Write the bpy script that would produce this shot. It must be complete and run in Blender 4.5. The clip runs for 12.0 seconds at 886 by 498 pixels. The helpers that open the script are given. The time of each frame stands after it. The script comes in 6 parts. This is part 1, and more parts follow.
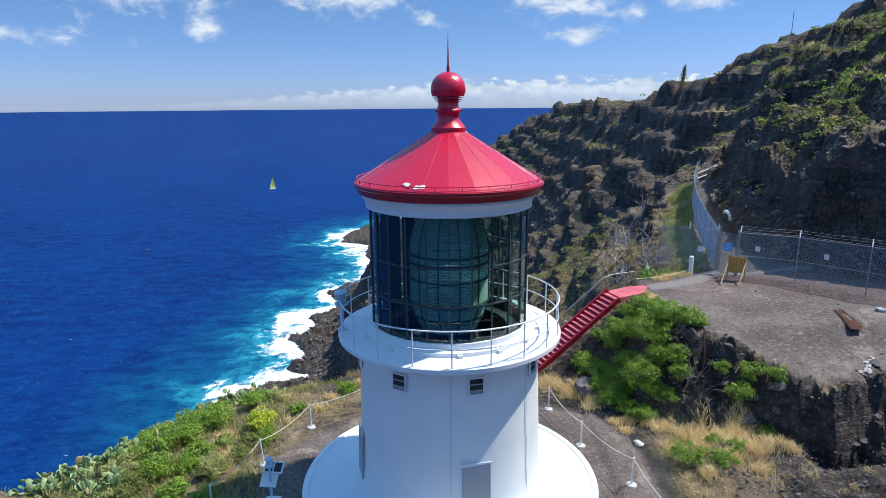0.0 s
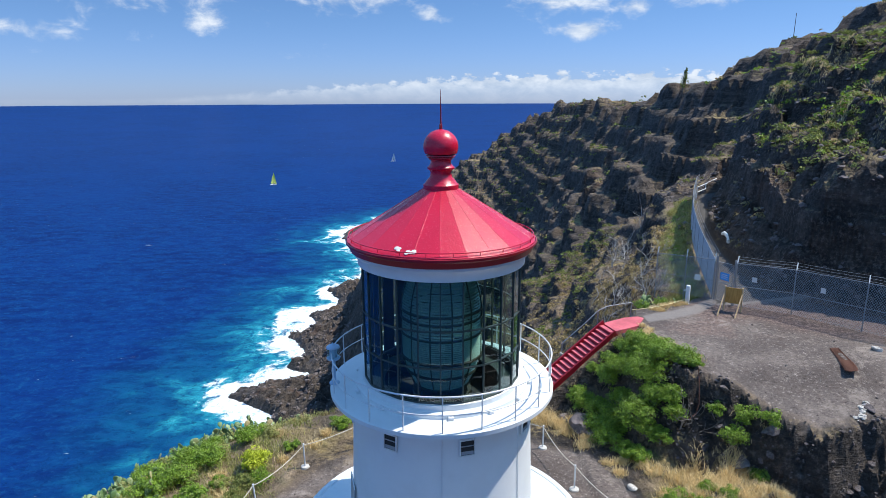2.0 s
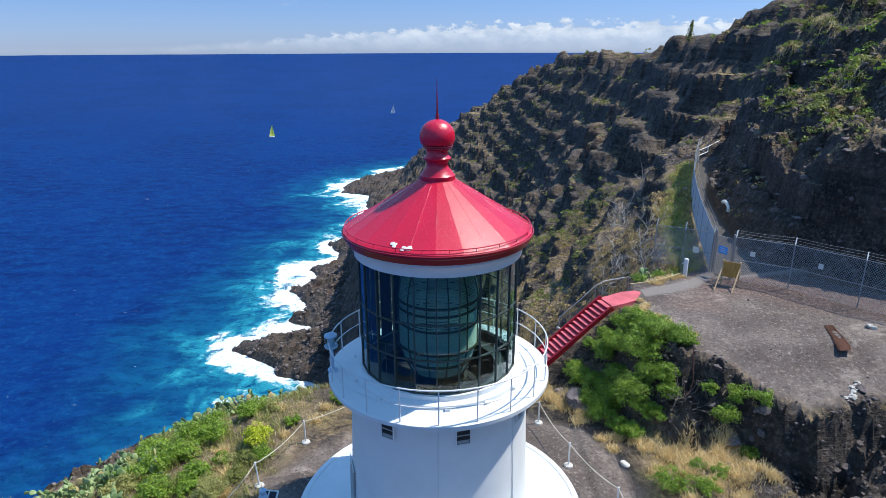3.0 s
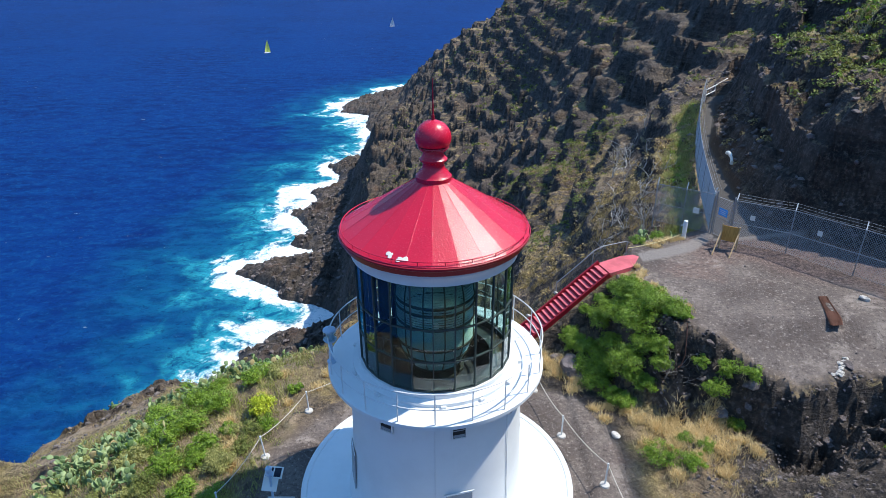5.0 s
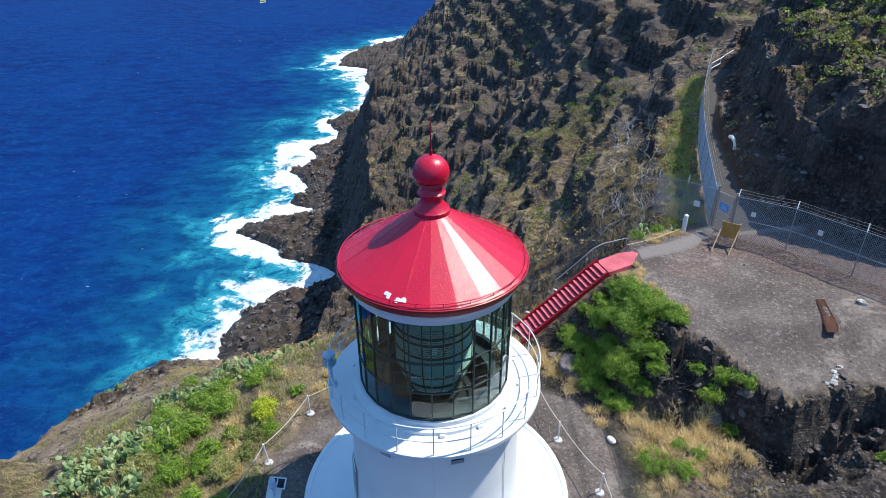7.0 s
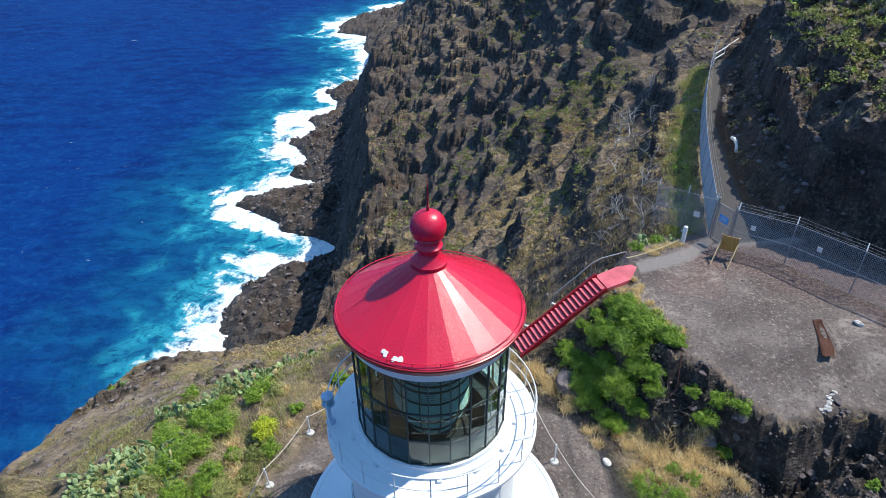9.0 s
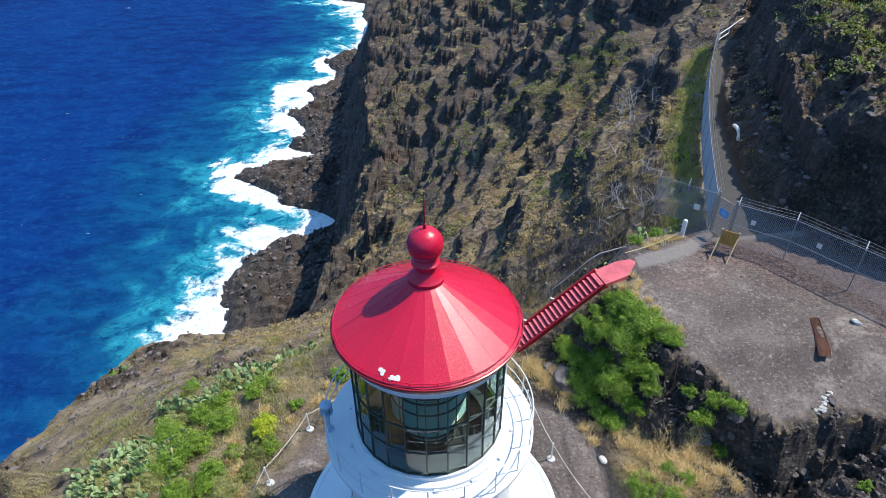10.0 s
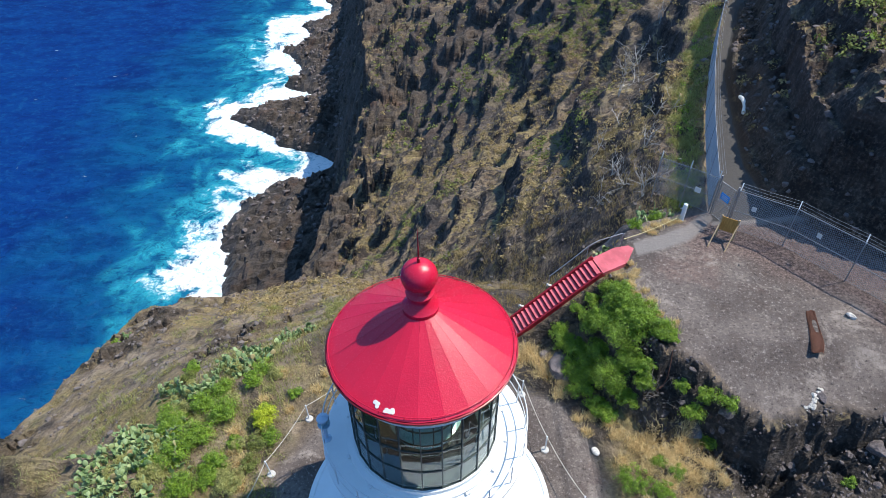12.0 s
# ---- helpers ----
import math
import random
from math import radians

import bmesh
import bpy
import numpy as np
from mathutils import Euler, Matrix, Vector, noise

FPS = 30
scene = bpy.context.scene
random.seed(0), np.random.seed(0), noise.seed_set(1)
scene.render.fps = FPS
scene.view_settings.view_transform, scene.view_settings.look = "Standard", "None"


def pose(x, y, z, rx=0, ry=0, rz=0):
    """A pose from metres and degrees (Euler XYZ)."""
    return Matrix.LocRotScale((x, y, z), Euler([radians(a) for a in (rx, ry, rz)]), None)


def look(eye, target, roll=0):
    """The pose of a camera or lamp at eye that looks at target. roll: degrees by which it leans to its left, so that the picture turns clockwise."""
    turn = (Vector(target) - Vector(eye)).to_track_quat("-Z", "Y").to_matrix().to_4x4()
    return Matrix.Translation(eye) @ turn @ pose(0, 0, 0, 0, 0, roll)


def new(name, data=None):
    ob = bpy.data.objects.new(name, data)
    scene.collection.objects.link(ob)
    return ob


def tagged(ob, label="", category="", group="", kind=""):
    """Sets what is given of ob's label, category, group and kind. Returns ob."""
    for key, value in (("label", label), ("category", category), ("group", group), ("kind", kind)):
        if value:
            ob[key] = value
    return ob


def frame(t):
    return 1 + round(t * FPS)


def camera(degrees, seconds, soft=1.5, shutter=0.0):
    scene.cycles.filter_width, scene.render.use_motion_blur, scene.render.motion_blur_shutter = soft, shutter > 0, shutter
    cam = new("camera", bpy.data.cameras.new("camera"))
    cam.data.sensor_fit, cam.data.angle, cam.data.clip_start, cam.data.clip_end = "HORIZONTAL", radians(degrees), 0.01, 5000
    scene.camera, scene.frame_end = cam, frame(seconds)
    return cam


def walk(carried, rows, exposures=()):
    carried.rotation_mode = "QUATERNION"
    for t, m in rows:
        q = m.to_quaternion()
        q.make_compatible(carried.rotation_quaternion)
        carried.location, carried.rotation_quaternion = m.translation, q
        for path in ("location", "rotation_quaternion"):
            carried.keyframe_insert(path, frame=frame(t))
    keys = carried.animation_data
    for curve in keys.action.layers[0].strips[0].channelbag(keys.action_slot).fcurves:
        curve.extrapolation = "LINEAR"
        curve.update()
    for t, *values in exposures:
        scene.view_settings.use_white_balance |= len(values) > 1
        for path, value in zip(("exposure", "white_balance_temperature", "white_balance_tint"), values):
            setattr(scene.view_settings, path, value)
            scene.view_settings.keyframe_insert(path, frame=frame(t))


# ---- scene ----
cam = camera(70.8, 12.0, soft=0.55)
PATH = [
    (0, (0.191, -0.655, 12.897), (0.175, 1.293, 12.445), -0.4),
    (0.5, (0.229, -0.571, 13.201), (0.214, 1.377, 12.747), -0.3),
    (1, (0.321, -0.498, 13.624), (0.304, 1.45, 13.17), -0.3),
    (1.5, (0.377, -0.341, 14.146), (0.359, 1.606, 13.69), -0.2),
    (2, (0.457, -0.159, 14.691), (0.438, 1.786, 14.224), -0.2),
    (2.5, (0.517, -0.005, 15.237), (0.497, 1.923, 14.703), -0.2),
    (3, (0.568, 0.216, 15.78), (0.548, 2.12, 15.167), -0.2),
    (5, (0.713, 1.134, 18.025), (0.689, 2.942, 17.171), -0.3),
    (5.5, (0.728, 1.374, 18.564), (0.703, 3.158, 17.662), -0.4),
    (6, (0.738, 1.633, 19.083), (0.712, 3.399, 18.145), -0.4),
    (6.5, (0.752, 1.933, 19.564), (0.726, 3.686, 18.602), -0.4),
    (7, (0.771, 2.231, 20.052), (0.746, 3.971, 19.066), -0.4),
    (7.5, (0.797, 2.556, 20.555), (0.772, 4.28, 19.541), -0.4),
    (9.5, (0.895, 3.89, 22.621), (0.869, 5.556, 21.514), -0.4),
    (10, (0.941, 4.322, 23.139), (0.915, 5.956, 21.985), -0.4),
    (10.5, (0.972, 4.756, 23.662), (0.946, 6.355, 22.462), -0.4),
    (11, (1.0, 5.208, 24.156), (0.975, 6.776, 22.914), -0.4),
    (11.5, (1.025, 5.65, 24.621), (1.0, 7.191, 23.345), -0.4),
    (12, (1.081, 6.113, 25.046), (1.056, 7.622, 23.734), -0.4),
]
walk(cam, [(t, look(eye, target, roll)) for t, eye, target, roll in PATH])

# ---------------------------------------------------------------- light
SUN_AZ, SUN_EL = 16.0, 58.0          # degrees from +x towards +y, and above the horizon
SEA = -119.5
AX, AY = 0.22, 18.47                 # axis of the lighthouse
scene.view_settings.exposure = 0.44

sun_data = bpy.data.lights.new("sun", "SUN")
sun_data.energy, sun_data.angle, sun_data.color = 4.1, radians(0.5), (1.0, 0.94, 0.85)
sun_dir = Vector((math.cos(radians(SUN_EL)) * math.cos(radians(SUN_AZ)),
                  math.cos(radians(SUN_EL)) * math.sin(radians(SUN_AZ)), math.sin(radians(SUN_EL))))
sun = new("sun", sun_data)
sun.matrix_world = look(sun_dir * 300, (0, 0, 0))


class Nodes:
    """A short way to write node trees."""

    def __init__(self, tree):
        self.tree = tree
        tree.nodes.clear()

    def add(self, kind, **given):
        n = self.tree.nodes.new(kind)
        for key, value in given.items():
            if key in n.inputs:
                self.put(n.inputs[key], value)
            else:
                setattr(n, key, value)
        return n

    def put(self, socket, value):
        if isinstance(value, bpy.types.NodeSocket):
            self.tree.links.new(value, socket)
        elif isinstance(value, bpy.types.Node):
            self.tree.links.new(value.outputs[0], socket)
        elif isinstance(value, tuple) and len(value) == 3 and socket.type == "RGBA":
            socket.default_value = (*value, 1)
        else:
            socket.default_value = value

    def math(self, op, a, b=0.0, c=0.0, clamp=False):
        n = self.tree.nodes.new("ShaderNodeMath")
        n.operation, n.use_clamp = op, clamp
        for s, v in zip(n.inputs, (a, b, c)):
            self.put(s, v)
        return n.outputs[0]

    def vmath(self, op, a, b=(0, 0, 0)):
        n = self.tree.nodes.new("ShaderNodeVectorMath")
        n.operation = op
        self.put(n.inputs[0], a)
        self.put(n.inputs[1], b)
        return n.outputs[0]

    def noise(self, co, scale, detail=4.0, rough=0.55, distort=0.0):
        n = self.add("ShaderNodeTexNoise", Scale=scale, Detail=detail, Roughness=rough, Distortion=distort)
        self.put(n.inputs["Vector"], co)
        return n.outputs["Fac"]

    def ramp(self, fac, lo, hi, a=0.0, b=1.0):
        n = self.tree.nodes.new("ShaderNodeMapRange")
        n.interpolation_type = "SMOOTHSTEP"
        for s, v in zip(n.inputs, (fac, lo, hi, a, b)):
            self.put(s, v)
        return n.outputs[0]

    def mix(self, fac, a, b, blend="MIX"):
        n = self.tree.nodes.new("ShaderNodeMix")
        n.data_type, n.blend_type = "RGBA", blend
        self.put(n.inputs[0], fac)
        self.put(n.inputs[6], a)
        self.put(n.inputs[7], b)
        return n.outputs[2]

    def coords(self, scale=(1, 1, 1)):
        co = self.tree.nodes.new("ShaderNodeTexCoord").outputs["Object"]
        if scale != (1, 1, 1):
            co = self.vmath("MULTIPLY", co, scale)
        return co

    def bump(self, height, strength=0.5, distance=0.05, normal=None):
        n = self.add("ShaderNodeBump", Strength=strength, Distance=distance)
        self.put(n.inputs["Height"], height)
        if normal is not None:
            self.put(n.inputs["Normal"], normal)
        return n.outputs[0]


def material(name):
    m = bpy.data.materials.new(name)
    m.use_nodes = True
    return m, Nodes(m.node_tree)


def finish(n, colour, rough=0.6, metal=0.0, normal=None, **more):
    b = n.add("ShaderNodeBsdfPrincipled")
    n.put(b.inputs["Base Color"], colour)
    n.put(b.inputs["Roughness"], rough)
    n.put(b.inputs["Metallic"], metal)
    if normal is not None:
        n.put(b.inputs["Normal"], normal)
    for key, value in more.items():
        n.put(b.inputs[key.replace("_", " ")], value)
    o = n.add("ShaderNodeOutputMaterial")
    n.put(o.inputs["Surface"], b.outputs[0])
    return b


def sky():
    world = bpy.data.worlds.new("sky")
    scene.world = world
    world.use_nodes = True
    n = Nodes(world.node_tree)
    air = n.add("ShaderNodeTexSky", sky_type="NISHITA", sun_disc=False, sun_elevation=radians(SUN_EL),
                sun_rotation=radians(90 - SUN_AZ), altitude=120.0, air_density=1.0, dust_density=0.15, ozone_density=2.0)
    way = n.add("ShaderNodeTexCoord").outputs["Generated"]
    x, y, z = n.add("ShaderNodeSeparateXYZ", Vector=way).outputs
    lon = n.math("MULTIPLY", n.math("ARCTAN2", x, y), 180 / math.pi)
    lat = n.math("MULTIPLY", n.math("ARCSINE", z), 180 / math.pi)
    flat = n.add("ShaderNodeCombineXYZ", X=lon, Y=n.math("MULTIPLY", lat, 1.7)).outputs[0]
    fine = n.noise(flat, 0.42, 7.0, 0.6, 0.3)
    veil = n.noise(flat, 0.13, 4.0, 0.55, 0.6)
    # clouds: bearing, height, half width, half height in degrees, thickness
    total = None
    for cx, cy, w, h, k in ((-25, 9.0, 9.5, 2.6, .72), (-20.3, 6.3, 2.8, 1.5, .72), (-33.5, 5.2, 6, 1.0, .62), (-8.6, 9.0, 6.0, 1.9, 1.0),
                            (-1.5, 7.2, 1.9, 1.0, .8), (10.0, 8.5, 5.0, 1.6, 1.0), (11.7, 5.7, 2.8, 1.0, 1.05), (20.7, 8.2, 3.4, 1.1, .9),
                            (15.6, 7.6, 2.2, 1.1, .85), (3, 10.5, 2.5, 1, .6), (-13, 3.6, 3, .5, .5)):
        dx = n.math("DIVIDE", n.math("SUBTRACT", lon, cx), w)
        dy = n.math("DIVIDE", n.math("SUBTRACT", lat, cy), h)
        r = n.math("ADD", n.math("MULTIPLY", dx, dx), n.math("MULTIPLY", dy, dy))
        one = n.math("MULTIPLY", n.math("EXPONENT", n.math("MULTIPLY", r, -1.0)), k)
        total = one if total is None else n.math("MAXIMUM", total, one)
    puff = n.math("MULTIPLY", n.ramp(n.math("ADD", n.math("MULTIPLY", fine, 1.9), total), 1.25, 2.1), 0.92)
    # the bank of small cumulus along the horizon
    side = n.ramp(lon, -30, 8, 0.0, 1.0)
    crest = n.math("ADD", 0.15, n.math("MULTIPLY", side, n.math("MULTIPLY", n.noise(flat, 0.85, 7.0, 0.6), 3.9)))
    low = n.ramp(n.math("SUBTRACT", crest, lat), -0.05, 0.45)
    low = n.math("MULTIPLY", low, n.ramp(lat, 0.1, 1.7, 0.22, 0.95))
    over = n.ramp(lat, 13, 30)                      # a broken sky goes on overhead
    high = n.math("MULTIPLY", over, n.ramp(n.math("ADD", fine, n.math("MULTIPLY", veil, 0.8)), 1.05, 1.45))
    cover = n.math("MAXIMUM", n.math("MAXIMUM", puff, low), high, clamp=True)
    cover = n.math("MULTIPLY", cover, n.ramp(lat, -0.5, 0.2))
    shade = n.mix(n.ramp(fine, 0.3, 0.75), (2.5, 3.1, 4.0), (4.5, 4.85, 5.3))
    tint = n.mix(n.ramp(lat, -0.5, 9), (0.27, 0.37, 0.72), (0.265, 0.38, 0.58))
    tint = n.mix(n.ramp(lat, 10, 40), tint, (0.84, 1.22, 1.36))
    blue = n.vmath("MULTIPLY", air, tint)
    back = n.add("ShaderNodeBackground", Strength=0.145)
    n.put(back.inputs["Color"], n.mix(cover, blue, shade))
    n.put(n.add("ShaderNodeOutputWorld").inputs["Surface"], back.outputs[0])


sky()


# ---------------------------------------------------------------- mesh helpers
def smooth(ob, angle=None):
    me = ob.data
    me.polygons.foreach_set("use_smooth", [True] * len(me.polygons))
    if angle:
        me.set_sharp_from_angle(angle=radians(angle))
    return ob


def part(name, bm, mat, parent=None, label="", shade=30):
    """Link a bmesh as one mesh object under a thing or a part."""
    me = bpy.data.meshes.new(name)
    bm.normal_update()
    bm.to_mesh(me)
    bm.free()
    me.materials.append(mat)
    ob = new(name, me)
    if parent is not None:
        ob.parent = parent
    if label:
        ob["label"] = label
    if shade:
        smooth(ob, shade)
    return ob


def thing(name, label, category, at=(0, 0, 0), group="", kind=""):
    ob = new(name)
    ob.location = at
    ob.empty_display_size = 0.2
    return tagged(ob, label, category, group, kind)


def box(bm, size, m=None, bevel=0.0):
    made = bmesh.ops.create_cube(bm, size=1.0)["verts"]
    bmesh.ops.scale(bm, vec=size, verts=made)
    if bevel:
        edges = list({e for v in made for e in v.link_edges})
        made = list({v for f in bmesh.ops.bevel(bm, geom=edges, offset=bevel, segments=1, affect="EDGES")["faces"] for v in f.verts} | {v for v in made if v.is_valid})
    if m is not None:
        bmesh.ops.transform(bm, matrix=m, verts=made)
    return made


def boxed(size, m=None, bevel=0.0):
    bm = bmesh.new()
    box(bm, size, m, bevel)
    return bm


def lathe(bm, profile, sides=64, turn=0.0, centre=(0, 0), a0=0.0, a1=360.0, closed=False):
    """Turn (radius, height) pairs round the upright axis; closed joins the last pair to the first."""
    full = abs(a1 - a0) >= 359.9
    steps = sides if full else sides + 1
    rings = []
    for r, z in profile:
        ring = []
        for i in range(steps):
            a = radians(turn + a0 + (a1 - a0) * i / sides)
            ring.append(bm.verts.new((centre[0] + r * math.cos(a), centre[1] + r * math.sin(a), z)))
        rings.append(ring)
    pairs = list(zip(rings, rings[1:])) + ([(rings[-1], rings[0])] if closed else [])
    for lower, upper in pairs:
        for i in range(sides):
            j = (i + 1) % steps
            bm.faces.new((lower[i], lower[j], upper[j], upper[i]))
    if not full and closed:
        bm.faces.new([r[0] for r in rings])
        bm.faces.new([r[-1] for r in reversed(rings)])
    return rings


def lathed(profile, sides=64, **more):
    bm = bmesh.new()
    lathe(bm, profile, sides, **more)
    bmesh.ops.remove_doubles(bm, verts=bm.verts, dist=1e-5)
    bmesh.ops.recalc_face_normals(bm, faces=bm.faces)
    return bm


def tube(bm, points, radius, sides=8, loop=False, taper=None):
    """A round bar along points."""
    pts = [Vector(p) for p in points]
    rings = []
    side = None
    for i, p in enumerate(pts):
        a = pts[i - 1] if (i or loop) else p
        b = pts[(i + 1) % len(pts)] if (i + 1 < len(pts) or loop) else p
        d = (b - a).normalized()
        if side is None:
            side = d.cross(Vector((0.13, 0.29, 0.95))).normalized()
        side = (side - d * side.dot(d)).normalized()
        up = d.cross(side)
        r = radius if taper is None else radius * taper[i]
        rings.append([bm.verts.new(p + r * (math.cos(2 * math.pi * k / sides) * side + math.sin(2 * math.pi * k / sides) * up)) for k in range(sides)])
    n = len(rings)
    for i in range(n if loop else n - 1):
        A, B = rings[i], rings[(i + 1) % n]
        for k in range(sides):
            bm.faces.new((A[k], A[(k + 1) % sides], B[(k + 1) % sides], B[k]))
    if not loop:
        bm.faces.new(list(reversed(rings[0])))
        bm.faces.new(rings[-1])


def tubed(points, radius, sides=8, loop=False, taper=None):
    bm = bmesh.new()
    tube(bm, points, radius, sides, loop, taper)
    return bm


def raw(name, verts, faces, mat, attributes=None, parent=None, flat=False):
    """A mesh object from arrays; faces all quads or all triangles."""
    verts = np.asarray(verts, np.float32)
    faces = np.asarray(faces, np.int32)
    me = bpy.data.meshes.new(name)
    me.vertices.add(len(verts))
    me.vertices.foreach_set("co", verts.ravel())
    k = faces.shape[1]
    me.loops.add(faces.size)
    me.loops.foreach_set("vertex_index", faces.ravel())
    me.polygons.add(len(faces))
    me.polygons.foreach_set("loop_start", np.arange(len(faces), dtype=np.int32) * k)
    me.polygons.foreach_set("use_smooth", np.full(len(faces), not flat))
    for key, value in (attributes or {}).items():
        me.attributes.new(key, "FLOAT", "POINT").data.foreach_set("value", np.asarray(value, np.float32).ravel())
    me.update(calc_edges=True)
    me.materials.append(mat)
    ob = new(name, me)
    ob.parent = parent
    return ob


# ---------------------------------------------------------------- noise over arrays
def hashed(ix, iy, seed):
    h = (ix * 374761393 + iy * 668265263 + seed * 1442695041) & 0xFFFFFFFF
    h = ((h ^ (h >> 13)) * 1274126177) & 0xFFFFFFFF
    return ((h ^ (h >> 16)) & 0xFFFFFF) / float(0xFFFFFF)


def value_noise(x, y, seed=0):
    x0, y0 = np.floor(x), np.floor(y)
    fx, fy = x - x0, y - y0
    fx, fy = fx ** 3 * (fx * (fx * 6 - 15) + 10), fy ** 3 * (fy * (fy * 6 - 15) + 10)
    ix, iy = x0.astype(np.int64), y0.astype(np.int64)
    a, b = hashed(ix, iy, seed), hashed(ix + 1, iy, seed)
    c, d = hashed(ix, iy + 1, seed), hashed(ix + 1, iy + 1, seed)
    return (a * (1 - fx) + b * fx) * (1 - fy) + (c * (1 - fx) + d * fx) * fy


def fbm(x, y, scale, octaves=4, seed=0, gain=0.5):
    """About -1 to 1; scale in metres."""
    total, amp, norm = 0.0, 1.0, 0.0
    for o in range(octaves):
        total = total + amp * (value_noise(x / scale + 17.3 * o, y / scale - 9.1 * o, seed + o) * 2 - 1)
        norm += amp
        amp *= gain
        scale *= 0.5
    return total / norm


def ridged(x, y, scale, octaves=4, seed=0):
    total, amp, norm = 0.0, 1.0, 0.0
    for o in range(octaves):
        n = 1 - np.abs(value_noise(x / scale + 31.7 * o, y / scale + 5.3 * o, seed + o) * 2 - 1) * 1.6
        total = total + amp * n
        norm += amp
        amp *= 0.5
        scale *= 0.5
    return total / norm


def chance(i, j, seed):
    h = np.sin(i * 127.1 + j * 311.7 + seed * 74.7) * 43758.5453
    return h - np.floor(h)


def blocks(x, y, scale, seed):
    """Broken rock: each cell has a height and a tilt of its own; about 0 to 1."""
    x, y = np.asarray(x, float) / scale, np.asarray(y, float) / scale
    ix, iy = np.floor(x), np.floor(y)
    best, out = np.full(x.shape, 9.0), np.zeros(x.shape)
    for a in (-1, 0, 1):
        for b in (-1, 0, 1):
            i, j = ix + a, iy + b
            dx, dy = x - i - chance(i, j, seed), y - j - chance(i, j, seed + 1)
            q = dx * dx + dy * dy
            value = chance(i, j, seed + 2) + (chance(i, j, seed + 3) - 0.5) * dx * 1.3 + (chance(i, j, seed + 4) - 0.5) * dy * 1.3
            out = np.where(q < best, value, out)
            best = np.minimum(best, q)
    return out


def outcrop(x, y):
    """Where bare rock breaks through the seaward slope, 0 to 1."""
    return sstep(fbm(x, y, 6.5, 4, 201, 0.6), 0.0, 0.22) * sstep(-8.5 - x, 0, 3) * sstep(x, -45, -38) * (y > 6) * (y < 62)


def sstep(v, lo, hi):
    t = np.clip((v - lo) / (hi - lo), 0, 1)
    return t * t * (3 - 2 * t)


def along(y, table, column):
    ys = [row[0] for row in table]
    return np.interp(y, ys, [row[column] for row in table])


# ---------------------------------------------------------------- the lie of the land
# rows of y, x (and z) along the coast
SHORE = [(60, -60), (150, -72), (167, -77), (185, -81), (199, -80), (211, -71), (216, -56), (223, -48), (230, -48), (238, -58), (243, -75), (249, -78), (258, -92),
         (264, -104), (271, -104), (278, -83), (285, -69), (300, -83), (312, -80), (326, -82), (340, -92), (359, -82), (378, -88), (386, -76), (408, -74), (416, -83),
         (432, -90), (446, -66), (456, -59), (477, -65), (497, -63), (540, -72), (591, -79), (598, -106), (624, -110), (668, -95), (722, -56), (770, 40)]
FOOT = [(60, -42), (190, -43), (213, -45), (229, -46.5), (249, -50), (291, -54), (375, -64), (433, -62), (545, -63), (593, -60), (650, -58), (711, -46), (770, 60)]
LIP = [(30, -8, -22), (45, -8, -20), (60, -12, -31), (100, -8, -44), (160, -3, -56), (242, -12, -62), (350, -18, -63), (480, -38, -86), (620, -50, -106), (711, -42, -117), (770, 70, -117)]
MID = [(30, 4, -6), (45, 8, -5), (60, 8, -12), (75, 8.4, -17), (100, 16, -18.5), (163, 25, -26), (235, 32, -30), (350, 25, -24), (420, 15, -27), (480, 0, -40), (560, -25, -71), (620, -44, -98), (711, -30, -118), (770, 90, -118)]
BENCH = [(30, 14.6, 3.4), (34, 15.7, 3.4), (45, 18.6, 3.8), (62, 25.2, 4.6), (72, 31, 6), (100, 40, 3), (163, 48, 2), (235, 50, 0), (350, 52, 4), (420, 36, -10), (480, 18, -32), (560, -8, -66), (620, -38, -98), (711, -15, -119), (770, 110, -119)]
CUT = [(-60, 60, 9), (0, 36, 4), (20, 28.5, 4), (25, 26.0, 4), (28, 24.6, 4.1), (31, 22.3, 4.1), (34.5, 19.3, 3.9), (38, 19.2, 3.9), (42, 19.9, 4.1), (50, 21.8, 4.3), (62, 26.7, 4.8), (72, 35, 7), (100, 46, 10), (163, 55, 9.5), (235, 56, 6), (350, 56, 7), (420, 38, -8.4), (480, 20, -31), (560, -5, -65), (620, -35, -98), (711, -10, -119), (770, 120, -119)]
TOP = [(-60, 63, 16), (0, 39, 12), (25, 29.6, 10), (28, 28.4, 10), (31, 25.6, 10.2), (34.5, 21.4, 9.2), (38, 21.8, 8.8), (42, 22.3, 8.7), (50, 24.9, 9.8), (62, 29.6, 10.6), (72, 38, 14), (100, 52, 17), (163, 60, 17), (235, 58, 11), (350, 60.8, 9.7), (420, 40, -8), (480, 20.5, -30), (560, -4, -65), (620, -34, -98), (711, -8, -119), (770, 125, -119)]
RIDGE = [(-60, 85, 26), (0, 60, 23), (28, 38, 18.6), (42, 36, 18.8), (50, 36, 18.6), (75, 48, 21.6), (110, 63, 23.6), (163, 88, 26.0), (190, 75, 17), (235, 75, 12), (350, 75, 8), (420, 55, -12), (480, 40, -36), (560, 20, -70), (620, 0, -104), (711, 20, -122), (770, 140, -122)]
